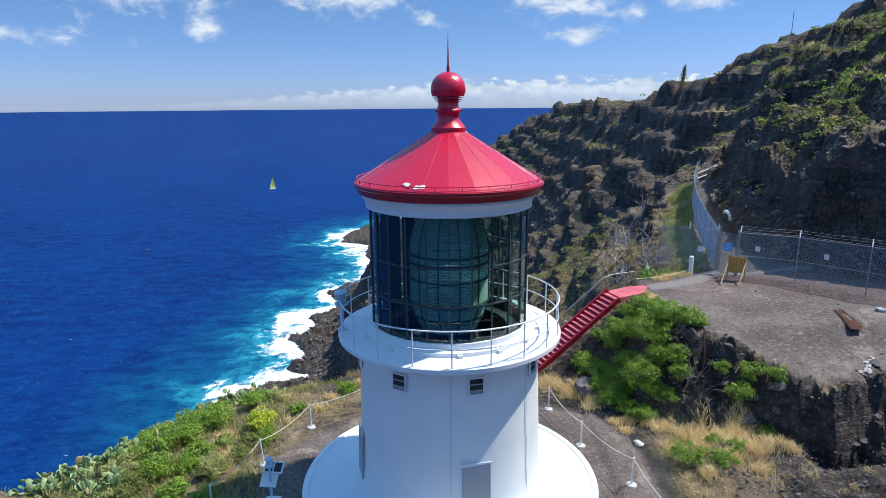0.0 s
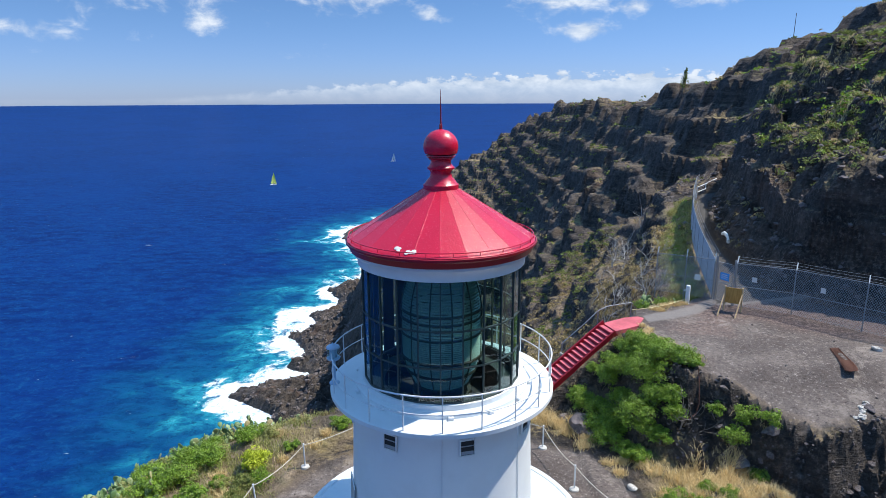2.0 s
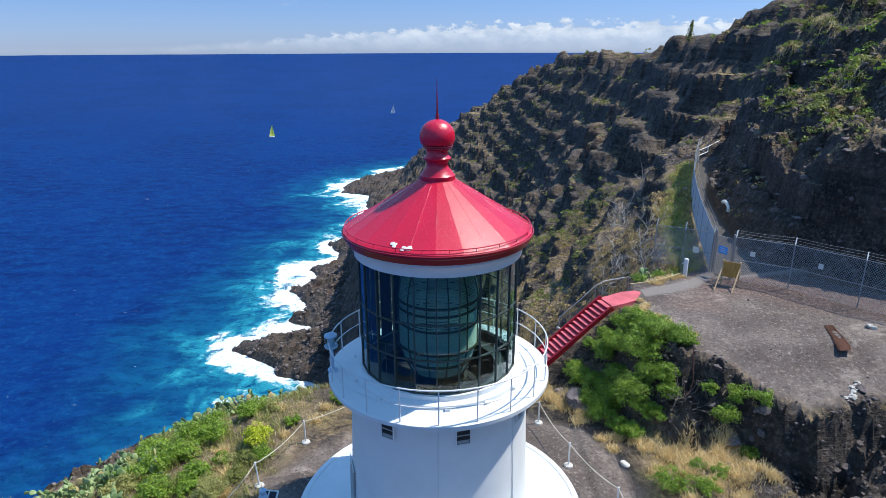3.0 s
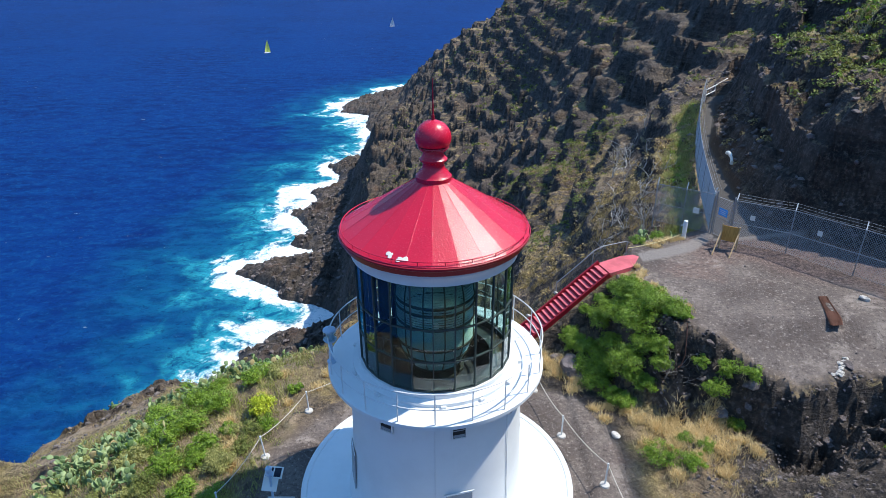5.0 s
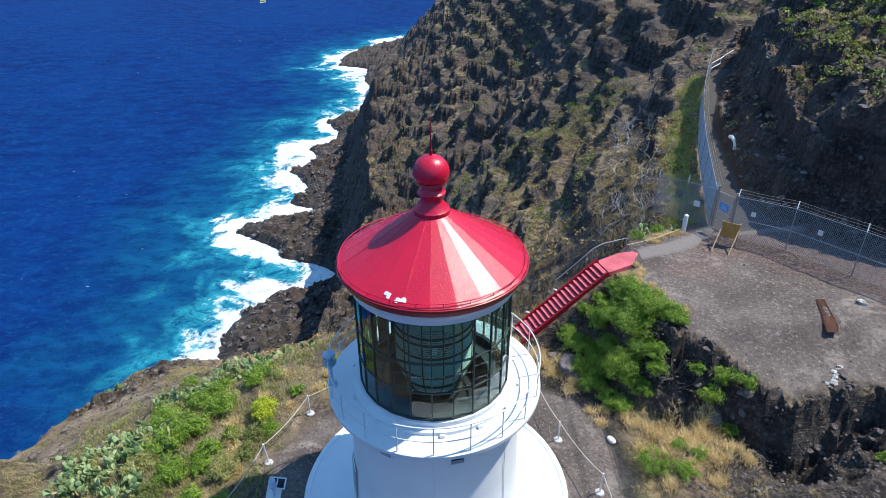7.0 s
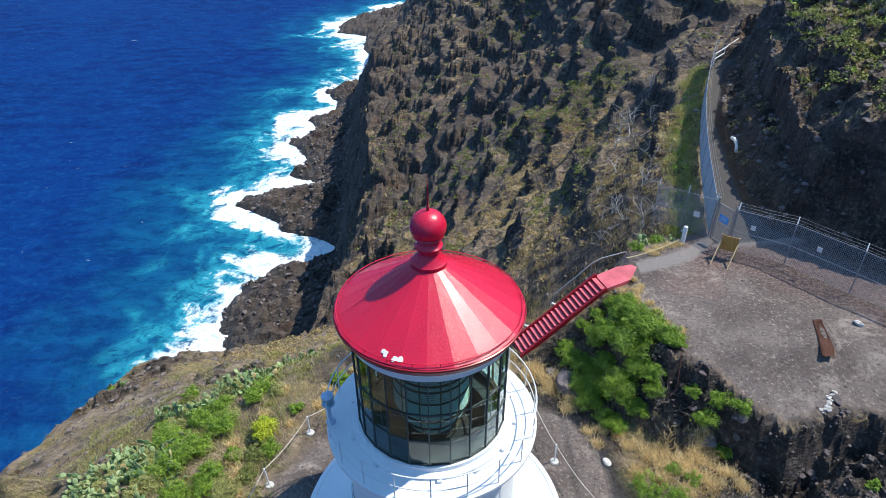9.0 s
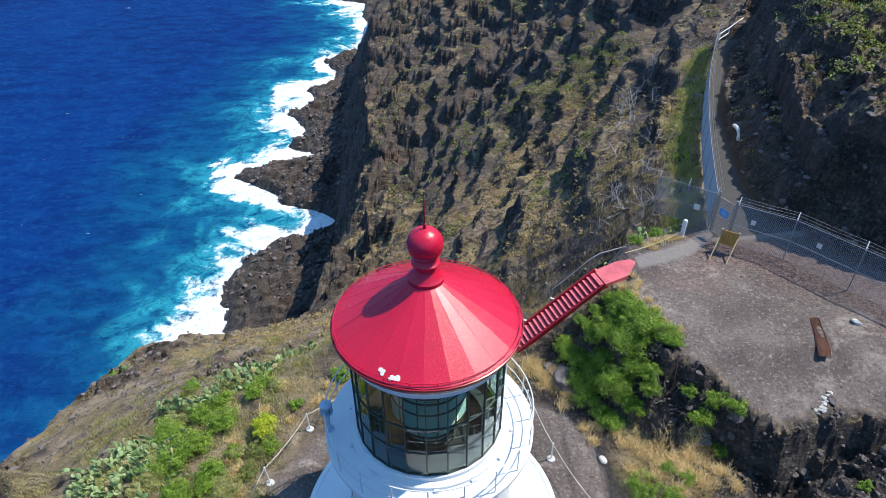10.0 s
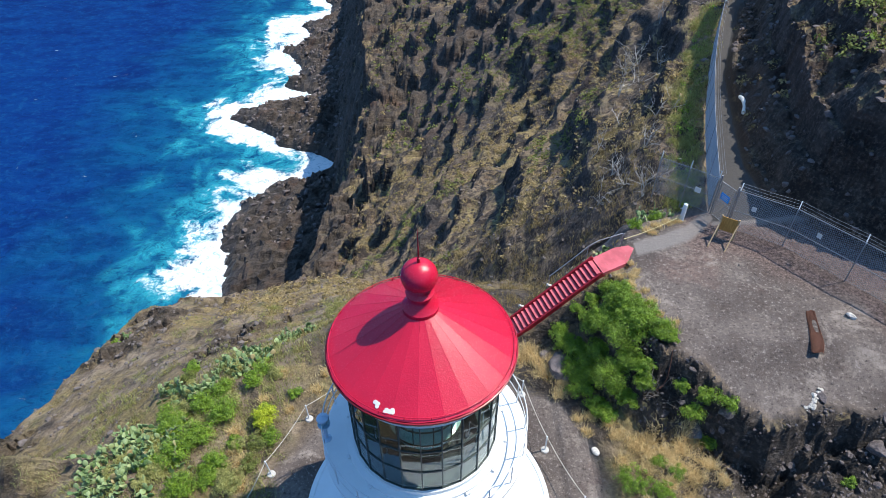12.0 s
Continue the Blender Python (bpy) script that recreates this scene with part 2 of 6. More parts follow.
# how far the headland of the lighthouse reaches: bearing from +y towards -x, metres
BROW = [(-180, 26), (-120, 26), (-60, 22), (0, 26), (14, 32), (20, 38), (28, 44), (35, 43), (43, 42), (49, 38.5), (57, 34.6), (63, 32.2), (70, 31.5), (90, 30), (140, 28), (180, 26)]
# and how steeply it falls towards the sea, by the same bearing
DROP = [(-180, 0.665), (-60, 0.665), (0, 0.85), (22, 0.86), (28, 0.84), (36, 0.78), (43, 0.69), (52, 0.665), (180, 0.665)]
SAG = [(-180, 0), (-30, 0), (20, 1.2), (28, 2.0), (40, 1.9), (50, 1.2), (70, 1.1), (85, 0), (180, 0)]      # a hollow below the brow
FENCE_LINE = [(15.95, 32.75), (18.30, 31.05), (20.30, 28.45), (22.4, 25.4), (24.4, 22.2)]
SCARP = [(8.0, 27.6), (9.2, 25.9), (10.6, 24.2), (12.2, 23.3), (13.2, 21.7), (14.4, 20.5), (16.4, 20.8), (19, 20.6), (30, 18)]
STAIR_TOP, STAIR_WAY, STAIR_FALL = (8.55, 29.72, 3.42), (-0.951, -0.309), 0.74


def land(x, y, rough=True):
    """Height of the ground, and how much of it is trodden gravel (0 to 1)."""
    x, y = np.asarray(x, float), np.asarray(y, float)
    # headland
    d = np.hypot(x, y - 18.0)
    bearing = np.degrees(np.arctan2(-x, y - 18.0))
    brow = np.interp(bearing, [r[0] for r in BROW], [r[1] for r in BROW]) + 1.6 * fbm(bearing, d * 0, 9, 3, 3)
    edge = 12.2 + 0.9 * fbm(x, y, 7, 2, 40)
    fall = np.maximum(0, d - edge)
    head = -0.15 - np.interp(bearing, [r[0] for r in DROP], [r[1] for r in DROP]) * np.maximum(0, np.sqrt(fall ** 2 + 2.0) - 1.41)
    head = head - np.interp(bearing, [r[0] for r in SAG], [r[1] for r in SAG]) * sstep(d, 9.8, 15.5) * (1 - 0.6 * sstep(d, 20, 34))
    head = head - np.maximum(0, d - brow) * 2.6
    # mountain side along the coast
    yy = y + 5.0 * fbm(x, y, 60, 2, 11) * sstep(y, 80, 200)
    keys = [(along(yy, SHORE, 1) + 5 * fbm(x, y, 22, 3, 5), SEA - 0.6), (along(yy, FOOT, 1), SEA + 7.0),
            (along(yy, LIP, 1), along(yy, LIP, 2)), (along(yy, MID, 1), along(yy, MID, 2)), (along(yy, BENCH, 1), along(yy, BENCH, 2)),
            (along(yy, CUT, 1), along(yy, CUT, 2)), (along(yy, TOP, 1), along(yy, TOP, 2)), (along(yy, RIDGE, 1), along(yy, RIDGE, 2))]
    # the shelf rises at once from the water, and the lower cliff is steeper than the upper
    reach = np.maximum(keys[1][0] - keys[0][0], 0.4)
    keys.insert(1, (keys[0][0] + np.minimum(4.0, reach * 0.4), SEA + 2.6))
    (xf, zf), (xl, zl) = keys[2], keys[3]
    keys.insert(3, (xf + 0.43 * (xl - xf), zf + 0.77 * (zl - zf)))
    # a grassy berm along the outer side of the path
    (xm, zm), (xb, zb) = keys[5], keys[6]
    berm = sstep(yy, 33, 37) * sstep(78 - yy, 0, 10)
    share = np.clip(3.2 / np.maximum(xb - xm, 3.3), 0, 1)
    keys.insert(6, (xb - share * (xb - xm), (zb - share * (zb - zm)) * (1 - berm) + (zb - 1.0) * berm))
    hill = np.full(x.shape, SEA - 6.0)
    for (xa, za), (xb, zb) in zip(keys, keys[1:]):
        t = np.clip((x - xa) / np.maximum(xb - xa, 0.4), 0, 1)
        hill = np.where(x >= xa, za + (zb - za) * t, hill)
    smooth_hill = hill
    xs = keys[0][0]
    hill = np.where(x < xs, SEA - 0.6 - (xs - x) * 0.5, hill)
    xr = keys[-1][0]
    rise = np.where(y < 200, 0.35, -0.12)
    hill = np.where(x > xr, keys[-1][1] + (x - xr) * rise, hill)
    hill = np.where((y < 33) & (x < keys[8][0]), np.minimum(hill, -14 - (33 - y) * 2), hill)
    # upper terrace, with its bank and scarp
    sx, sy = [p[0] for p in SCARP], [p[1] for p in SCARP]
    front = np.interp(x, sx, sy) + 0.55 * fbm(x, y * 0, 2.2, 3, 8)
    out = np.maximum(0, front - y)
    # side towards the stairs
    side = np.maximum(0, (9.3 - x) + 0.25 * (y - 27))
    plate = 3.42 + 0.03 * (x - 11) + 0.012 * (30 - y) - 0.30 * np.maximum(0, 24.6 - y) * sstep(x, 11, 13)
    bank = plate - np.where(x < 10.5, 0.95, 2.0) * out
    bank = bank - 1.05 * side * sstep(y, 22, 26)
    bank = bank - np.maximum(0, y - np.interp(x, [6, 9, 11.5, 15.9], [29.9, 31.3, 33.2, 35.4])) * 0.85
    floor_low = 0.02 + 0.17 * np.maximum(0, x - 7.5) * sstep(y, 12, 19)
    inner = np.where(d < 15.5, np.maximum(floor_low - np.maximum(0, y - 27.5) * 0.6 - np.maximum(0, 13.5 - y) * 0.5, head), head)
    inner = np.where(d < 12.0, np.maximum(inner, -0.12 + 0 * x), inner)
    # the flight of steps lies in the bank
    run = (x - STAIR_TOP[0]) * STAIR_WAY[0] + (y - STAIR_TOP[1]) * STAIR_WAY[1]
    off = np.abs((x - STAIR_TOP[0]) * -STAIR_WAY[1] + (y - STAIR_TOP[1]) * STAIR_WAY[0])
    ramp = STAIR_TOP[2] - 0.22 - STAIR_FALL * np.clip(run, 0, 4.6)
    bank = np.where((run > -1.6) & (run < 5.2), np.where(off < 0.75, np.minimum(np.maximum(bank, ramp), ramp), np.maximum(bank, ramp - (off - 0.75) * 1.3)), bank)
    bank = np.where((bank > -7) & (x < keys[8][0]) & (y < 42), bank, SEA - 30)
    z = np.maximum(np.maximum(head, hill), bank)
    z = np.where((x > 6) & (x < keys[8][0]), np.maximum(z, floor_low - np.maximum(0, y - 27) * 0.9 - np.maximum(0, 15 - y) * 0.5), z)
    # masks
    flat_low = sstep(np.where(x < 0, 7.3, 9.3) + 0.8 * fbm(x, y, 2.5, 3, 79) - d, 0, 1.2) * sstep(8.4 - x, 0, 1.2)
    upper = sstep(y - front, 0.1, 0.9) * sstep(x - 9.4, 0, 1.0) * sstep(keys[8][0] - x, 0, 0.6) * (y < 36)
    lane = sstep(x - keys[7][0] + 0.2, 0, 0.5) * sstep(keys[8][0] - x, -0.1, 0.4) * (y >= 32.5) * (y < 65)
    lane = lane + sstep(0.9 - np.abs((y - 31.2) - (x - 11.2) * 0.42), 0, 0.35) * (x > 10.5) * (x < 16.2)
    gravel = np.clip(np.maximum(np.maximum(flat_low, upper), np.clip(lane, 0, 1)), 0, 1)
    if rough:
        wild = 1 - gravel
        far = sstep(y, 30, 160)
        near = sstep(40 - np.abs(y - 22), 0, 12)
        steep = sstep(d, 14, 40)
        # gullies that run down the slope
        a = (x * 0.35 + y)
        gully = ridged(a + 8 * fbm(x, y, 40, 2, 21), x * 0.45, 26, 3, 23)
        mount = sstep(x - xs, 15, 45) * sstep(y, 33, 60)
        z = z + wild * mount * (gully - 0.45) * (0.8 + 1.9 * far) * (1 - 0.6 * sstep(x - keys[9][0], -0.5, 0.5) * (y < 80))
        z = z + wild * mount * fbm(x, y, 12, 3, 31, 0.4) * (2.6 + 2.4 * far)
        z = z + wild * mount * (ridged(x, y, 6.5, 2, 33) - 0.42) * (1.1 + 0.8 * far)
        z = z + wild * steep * (fbm(x, y, 5.0, 4, 37, 0.6) * 0.6 + (ridged(x, y, 2.4, 3, 39) - 0.42) * 0.45)
        # lava beds: ledges along the contour lines
        amount = wild * np.maximum(mount * (0.75 + 0.35 * far), 0.6 * sstep(x - keys[8][0], -0.5, 0.6))
        above = sstep(x - keys[9][0], -1.9, -0.6) * sstep(90 - y, 0, 20)
        amount = amount * (1 - above) + wild * above * 1.35
        for bed, share, seed in ((6.5, 0.6 * (1 - 0.75 * above), 51), (2.3, 0.72, 57)):
            w = z + bed * 0.7 * fbm(x, y, bed * 5, 3, seed)
            f = w / bed - np.floor(w / bed)
            z = z + amount * share * bed * (sstep(f, 0.32, 0.72) - f) * 0.95
        z = z + wild * mount * ((ridged(x, y, 2.0, 3, 59) - 0.42) * 0.30 * (1 - 0.7 * above))
        # blocks of the scarp and the shore
        scarp = np.exp(-((y - front + 1.0) / 1.5) ** 2) * (x > 9.8) * (y < 28)
        wob, wobb = 0.35 * fbm(x, y, 1.2, 3, 203), 0.35 * fbm(x, y, 1.2, 3, 205)
        z = z + wild * scarp * ((ridged(x, y, 2.6, 3, 61) - 0.5) * 1.0 + (blocks(x + wob, y + wobb, 0.85, 1) - 0.5) * 0.55 + (blocks(x + wob, y + wobb, 0.38, 7) - 0.5) * 0.30 + fbm(x, y, 0.4, 2, 62) * 0.1)
        z = z - wild * 1.7 * np.exp(-((x - 14.8) / 1.5) ** 2 - ((y - 19.4) / 0.9) ** 2)
        crop = wild * outcrop(x, y)
        z = z + crop * ((blocks(x + wob, y * 0.6 + wobb, 1.7, 11) - 0.3) * 0.8 + (blocks(x + wob, y + wobb, 0.6, 17) - 0.4) * 0.35)
        cut = sstep(x - keys[8][0], -0.2, 0.8) * (y < 90)
        z = z + wild * cut * ((ridged(x, y, 3.2, 4, 65) - 0.55) * (1.4 - 0.9 * above) + (ridged(x, y, 0.9, 3, 67) - 0.45) * 0.5)
        # broken shelves above the cut
        shelf = wild * sstep(x - keys[9][0], -0.4, 1.2) * (y < 80) * (x < 60)
        z = z + shelf * ((blocks(x + 2 * wob, y + 2 * wobb, 2.6, 21) - 0.5) * 0.9 + (blocks(x + wob, y + wobb, 1.0, 27) - 0.5) * 0.45)
        verge = sstep(x - keys[6][0], -0.8, 0.6) * sstep(keys[7][0] - x, -0.5, 0.3) * berm
        z = z * (1 - 0.75 * verge) + smooth_hill * 0.75 * verge
        z = z + wild * near * fbm(x, y, 1.1, 4, 63) * 0.16 * (1 + 1.2 * sstep(x, 8, 12))
        shore = sstep(x - xs, -6, 8) * sstep(keys[4][0] - x, 0, 8) * sstep(y, 60, 120)
        wide = 2.5 * fbm(x, y, 9, 3, 207)
        z = z + shore * ((ridged(x, y, 16, 5, 71) - 0.42) * 2.6 + (blocks(x + wide, y * 0.8 + wide, 9.0, 31) - 0.5) * 2.2 + (blocks(x + wide, y + wide, 3.6, 37) - 0.5) * 1.6 + (ridged(x, y, 4, 3, 73) - 0.4) * 1.1)
        z = z + gravel * fbm(x, y, 2.6, 4, 77) * 0.07
    return z, gravel


def spread(stops):
    """Grid lines from (place, step) pairs."""
    out, place = [], stops[0][0]
    ps, steps = [s[0] for s in stops], [s[1] for s in stops]
    while place < ps[-1]:
        out.append(place)
        place += float(np.interp(place, ps, steps))
    return np.array(out + [ps[-1]])


def grid_faces(nx, ny):
    i = np.arange(nx - 1)[None, :] + np.arange(ny - 1)[:, None] * nx
    return np.stack([i, i + 1, i + nx + 1, i + nx], -1).reshape(-1, 4)


def height(x, y):
    return float(land(np.array([float(x)]), np.array([float(y)]))[0][0])

# ---------------------------------------------------------------- materials
def ground_material():
    m, n = material("lava_ground")
    co = n.coords()
    geo = n.add("ShaderNodeNewGeometry")
    up = n.add("ShaderNodeSeparateXYZ", Vector=geo.outputs["Normal"]).outputs[2]
    gravel = n.add("ShaderNodeAttribute", attribute_name="gravel").outputs["Fac"]
    green = n.add("ShaderNodeAttribute", attribute_name="green").outputs["Fac"]
    wet = n.add("ShaderNodeAttribute", attribute_name="wet").outputs["Fac"]
    bare = n.add("ShaderNodeAttribute", attribute_name="bare").outputs["Fac"]
    big = n.noise(co, 0.07, 5.0, 0.6)
    mid = n.noise(co, 0.6, 6.0, 0.65, 0.4)
    fine = n.noise(co, 5.0, 5.0, 0.7)
    rock = n.mix(n.ramp(mid, 0.3, 0.72), (0.018, 0.0140, 0.0115), (0.108, 0.085, 0.068))
    rock = n.mix(n.ramp(fine, 0.46, 0.68), rock, (0.170, 0.137, 0.112))
    rock = n.mix(n.ramp(big, 0.5, 0.7), rock, n.mix(0.5, rock, (0.12, 0.06, 0.036)))
    soil = n.mix(n.ramp(mid, 0.35, 0.7), (0.135, 0.093, 0.060), (0.34, 0.25, 0.155))
    straw = n.mix(n.ramp(fine, 0.3, 0.7), (0.18, 0.133, 0.055), (0.42, 0.32, 0.14))
    leaf = n.mix(n.ramp(fine, 0.3, 0.7), (0.035, 0.06, 0.018), (0.10, 0.13, 0.04))
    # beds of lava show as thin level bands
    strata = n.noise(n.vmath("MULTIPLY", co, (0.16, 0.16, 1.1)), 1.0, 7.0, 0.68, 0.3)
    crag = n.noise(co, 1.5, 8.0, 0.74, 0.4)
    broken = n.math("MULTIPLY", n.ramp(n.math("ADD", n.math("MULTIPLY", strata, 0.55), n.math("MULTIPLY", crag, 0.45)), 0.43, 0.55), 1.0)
    # near-black in the hollows: crevice shade put into the rock colour
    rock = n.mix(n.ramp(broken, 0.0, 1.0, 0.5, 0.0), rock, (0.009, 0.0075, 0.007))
    beds = n.noise(n.vmath("MULTIPLY", co, (0.05, 0.05, 0.62)), 1.0, 6.0, 0.66, 0.5)
    broken = n.math("MULTIPLY", broken, n.ramp(beds, 0.43, 0.53, 0.25, 1.0))
    level = n.ramp(n.math("ADD", up, n.math("MULTIPLY", n.math("SUBTRACT", mid, 0.5), 0.55)), 0.5, 0.86)
    cover = n.math("MULTIPLY", n.math("MULTIPLY", level, n.ramp(broken, 0.15, 0.8)), n.math("SUBTRACT", 1.0, bare))
    turf = n.add("ShaderNodeAttribute", attribute_name="turf").outputs["Fac"]
    patch = n.noise(co, 0.9, 7.0, 0.7, 0.5)
    cover = n.math("MAXIMUM", cover, n.math("MULTIPLY", turf, n.ramp(patch, 0.36, 0.50, 0.15, 1.0)))
    soil = n.mix(n.math("MULTIPLY", turf, 0.75), soil, n.mix(n.ramp(mid, 0.35, 0.7), (0.20, 0.145, 0.10), (0.46, 0.36, 0.25)))
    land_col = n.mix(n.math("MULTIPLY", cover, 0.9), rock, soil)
    land_col = n.mix(n.math("MULTIPLY", cover, n.ramp(n.noise(co, 0.22, 5, 0.65), 0.44, 0.62)), land_col, straw)
    land_col = n.mix(n.math("MULTIPLY", n.math("MULTIPLY", cover, green), n.ramp(n.noise(co, 0.31, 5, 0.65), 0.52, 0.70)), land_col, leaf)
    peb = n.noise(co, 7.0, 5.0, 0.78)
    clod = n.noise(co, 1.7, 5.0, 0.7)
    grit = n.mix(n.ramp(n.noise(co, 0.35, 5, 0.6), 0.35, 0.7), (0.072, 0.053, 0.045), (0.195, 0.160, 0.138))
    grit = n.mix(n.math("MULTIPLY", n.ramp(n.noise(co, 0.16, 4, 0.55), 0.54, 0.66), 0.6), grit, (0.20, 0.125, 0.10))
    grit = n.mix(n.ramp(clod, 0.35, 0.7, 0.55, 0.0), grit, (0.10, 0.084, 0.076))
    dust = n.math('MULTIPLY', n.ramp(n.noise(co, 0.42, 7, 0.68, 0.5), 0.54, 0.68), 0.75)
    grit = n.mix(dust, grit, (0.33, 0.28, 0.24))
    grit = n.mix(n.ramp(peb, 0.54, 0.68), grit, (0.31, 0.265, 0.235))
    grit = n.mix(n.ramp(peb, 0.46, 0.34), grit, (0.045, 0.035, 0.032))
    red = n.add("ShaderNodeAttribute", attribute_name="red").outputs["Fac"]
    grit = n.mix(n.math("MULTIPLY", red, n.ramp(n.noise(co, 0.7, 6, 0.7), 0.30, 0.55, 0.35, 0.85)), grit, n.mix(n.ramp(peb, 0.4, 0.62), (0.055, 0.035, 0.030), (0.21, 0.145, 0.125)))
    walk_way = n.add("ShaderNodeAttribute", attribute_name="walkway").outputs["Fac"]
    grit = n.mix(n.math("MULTIPLY", walk_way, 0.8), grit, n.mix(fine, (0.19, 0.17, 0.155), (0.27, 0.245, 0.225)))
    # the path past the gate is coloured dark for the shade lying on it
    tar = n.add('ShaderNodeAttribute', attribute_name='tar').outputs['Fac']
    grit = n.mix(n.math('MULTIPLY', tar, 0.9), grit, n.mix(fine, (0.035, 0.034, 0.034), (0.07, 0.067, 0.065)))
    col = n.mix(gravel, land_col, grit)
    col = n.mix(n.math("MULTIPLY", wet, 0.75), col, (0.02, 0.019, 0.02))
    h = n.math("ADD", n.math("MULTIPLY", mid, 0.5), n.math("ADD", n.math("MULTIPLY", fine, 0.12), n.math("ADD", n.math("MULTIPLY", crag, 0.7), n.math("ADD", n.math("MULTIPLY", strata, 0.8), n.math("MULTIPLY", beds, 1.3)))))
    h = n.math("ADD", n.math("MULTIPLY", h, n.math("SUBTRACT", 1.0, n.math("MULTIPLY", gravel, 0.9))), n.math("MULTIPLY", n.math("ADD", peb, clod), 0.06))
    finish(n, col, n.math("SUBTRACT", 0.95, n.math("MULTIPLY", wet, 0.4)), normal=n.bump(h, 0.9, 0.7))
    return m


def sea_material():
    m, n = material("sea_water")
    co = n.coords()
    shore = n.add("ShaderNodeAttribute", attribute_name="shore").outputs["Fac"]   # metres from the rock
    far = n.add("ShaderNodeAttribute", attribute_name="away").outputs["Fac"]
    big = n.noise(co, 0.006, 4, 0.55, 0.4)
    mid = n.noise(co, 0.035, 5, 0.6, 0.8)
    swell = n.noise(n.vmath("MULTIPLY", co, (0.5, 1.0, 1.0)), 0.11, 5, 0.6, 0.4)
    chop = n.noise(co, 0.55, 4, 0.65)
    lace = n.noise(co, 0.16, 9, 0.72, 0.8)
    froth = n.noise(co, 1.1, 5, 0.7, 0.5)
    deep = n.mix(n.ramp(big, 0.35, 0.65), (0.0010, 0.013, 0.094), (0.0014, 0.023, 0.137))
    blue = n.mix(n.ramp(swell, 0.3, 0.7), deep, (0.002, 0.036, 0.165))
    reach = n.math("ADD", shore, n.math("MULTIPLY", n.math("SUBTRACT", mid, 0.5), 90.0))
    green = n.mix(n.ramp(reach, 92, 8), blue, n.mix(n.ramp(swell, 0.35, 0.65), (0.0012, 0.055, 0.146), (0.004, 0.110, 0.213)))
    close = n.math("ADD", shore, n.math("MULTIPLY", n.math("SUBTRACT", mid, 0.53), 95.0))
    turq = n.mix(n.math("MULTIPLY", n.ramp(close, 38, 6), n.ramp(lace, 0.36, 0.56)), green, (0.03, 0.36, 0.44))
    foam = n.ramp(n.math("ADD", n.math("MULTIPLY", close, -0.048), n.math("ADD", n.math("MULTIPLY", lace, 1.7), n.math("MULTIPLY", froth, 0.7))), 0.50, 0.98)
    foam = n.math("MULTIPLY", foam, n.ramp(n.noise(co, 0.30, 7, 0.72, 0.8), 0.36, 0.50, 0.45, 1.0))
    caps = n.math("MULTIPLY", n.ramp(n.noise(n.vmath("MULTIPLY", co, (1.0, 2.2, 1.0)), 0.09, 6, 0.7, 0.6), 0.685, 0.72), n.ramp(chop, 0.35, 0.55))
    foam = n.math("MAXIMUM", foam, n.math("MULTIPLY", caps, 0.55))
    col = n.mix(foam, turq, (0.80, 0.85, 0.87))
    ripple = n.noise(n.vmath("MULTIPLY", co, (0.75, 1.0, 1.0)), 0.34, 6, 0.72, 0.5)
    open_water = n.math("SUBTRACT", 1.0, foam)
    # ripple crests painted lighter and troughs darker: wave shading in the water colour
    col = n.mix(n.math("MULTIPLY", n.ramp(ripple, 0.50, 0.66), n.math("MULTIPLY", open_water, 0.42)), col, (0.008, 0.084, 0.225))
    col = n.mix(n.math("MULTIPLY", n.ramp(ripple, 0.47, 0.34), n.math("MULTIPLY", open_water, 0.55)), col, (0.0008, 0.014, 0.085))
    h = n.math("ADD", n.math("MULTIPLY", swell, 2.2), n.math("ADD", n.math("MULTIPLY", chop, 0.35), n.math("MULTIPLY", ripple, 1.2)))
    calm = n.ramp(far, 200, 2500, 1.0, 0.35)
    nrm = n.bump(h, n.math("MULTIPLY", calm, 0.55), 1.0)
    # a wind-roughened sheet mirrors little of the sky even at a low angle
    d = n.add("ShaderNodeBsdfDiffuse")
    n.put(d.inputs["Color"], col)
    n.put(d.inputs["Normal"], nrm)
    g = n.add("ShaderNodeBsdfGlossy", Roughness=0.28)
    n.put(g.inputs["Normal"], nrm)
    face = n.math("POWER", n.add("ShaderNodeLayerWeight", Blend=0.5).outputs["Facing"], 5.0)
    mixed = n.add("ShaderNodeMixShader")
    n.put(mixed.inputs[0], n.math("MULTIPLY", n.math("ADD", 0.02, n.math("MULTIPLY", face, 0.10)), n.math("SUBTRACT", 1.0, foam)))
    n.put(mixed.inputs[1], d.outputs[0])
    n.put(mixed.inputs[2], g.outputs[0])
    n.put(n.add("ShaderNodeOutputMaterial").inputs["Surface"], mixed.outputs[0])
    return m


def painted(name, colour, rough=0.45, wear=0.06, dirt=(0.4, 0.38, 0.33), grain=14.0, relief=0.15, **more):
    m, n = material(name)
    co = n.coords()
    big, fine = n.noise(co, 0.9, 5, 0.6), n.noise(co, grain, 5, 0.65)
    streak = n.noise(n.coords((3.0, 3.0, 0.35)), 1.6, 5, 0.6)
    a = tuple(c * (1 - wear) for c in colour)
    col = n.mix(n.ramp(big, 0.35, 0.65), a, colour)
    col = n.mix(n.math("MULTIPLY", n.ramp(streak, 0.6, 0.8), wear * 3.0), col, dirt)
    finish(n, col, n.math("ADD", rough - 0.06, n.math("MULTIPLY", fine, 0.14)), normal=n.bump(fine, relief, 0.01), **more)
    return m


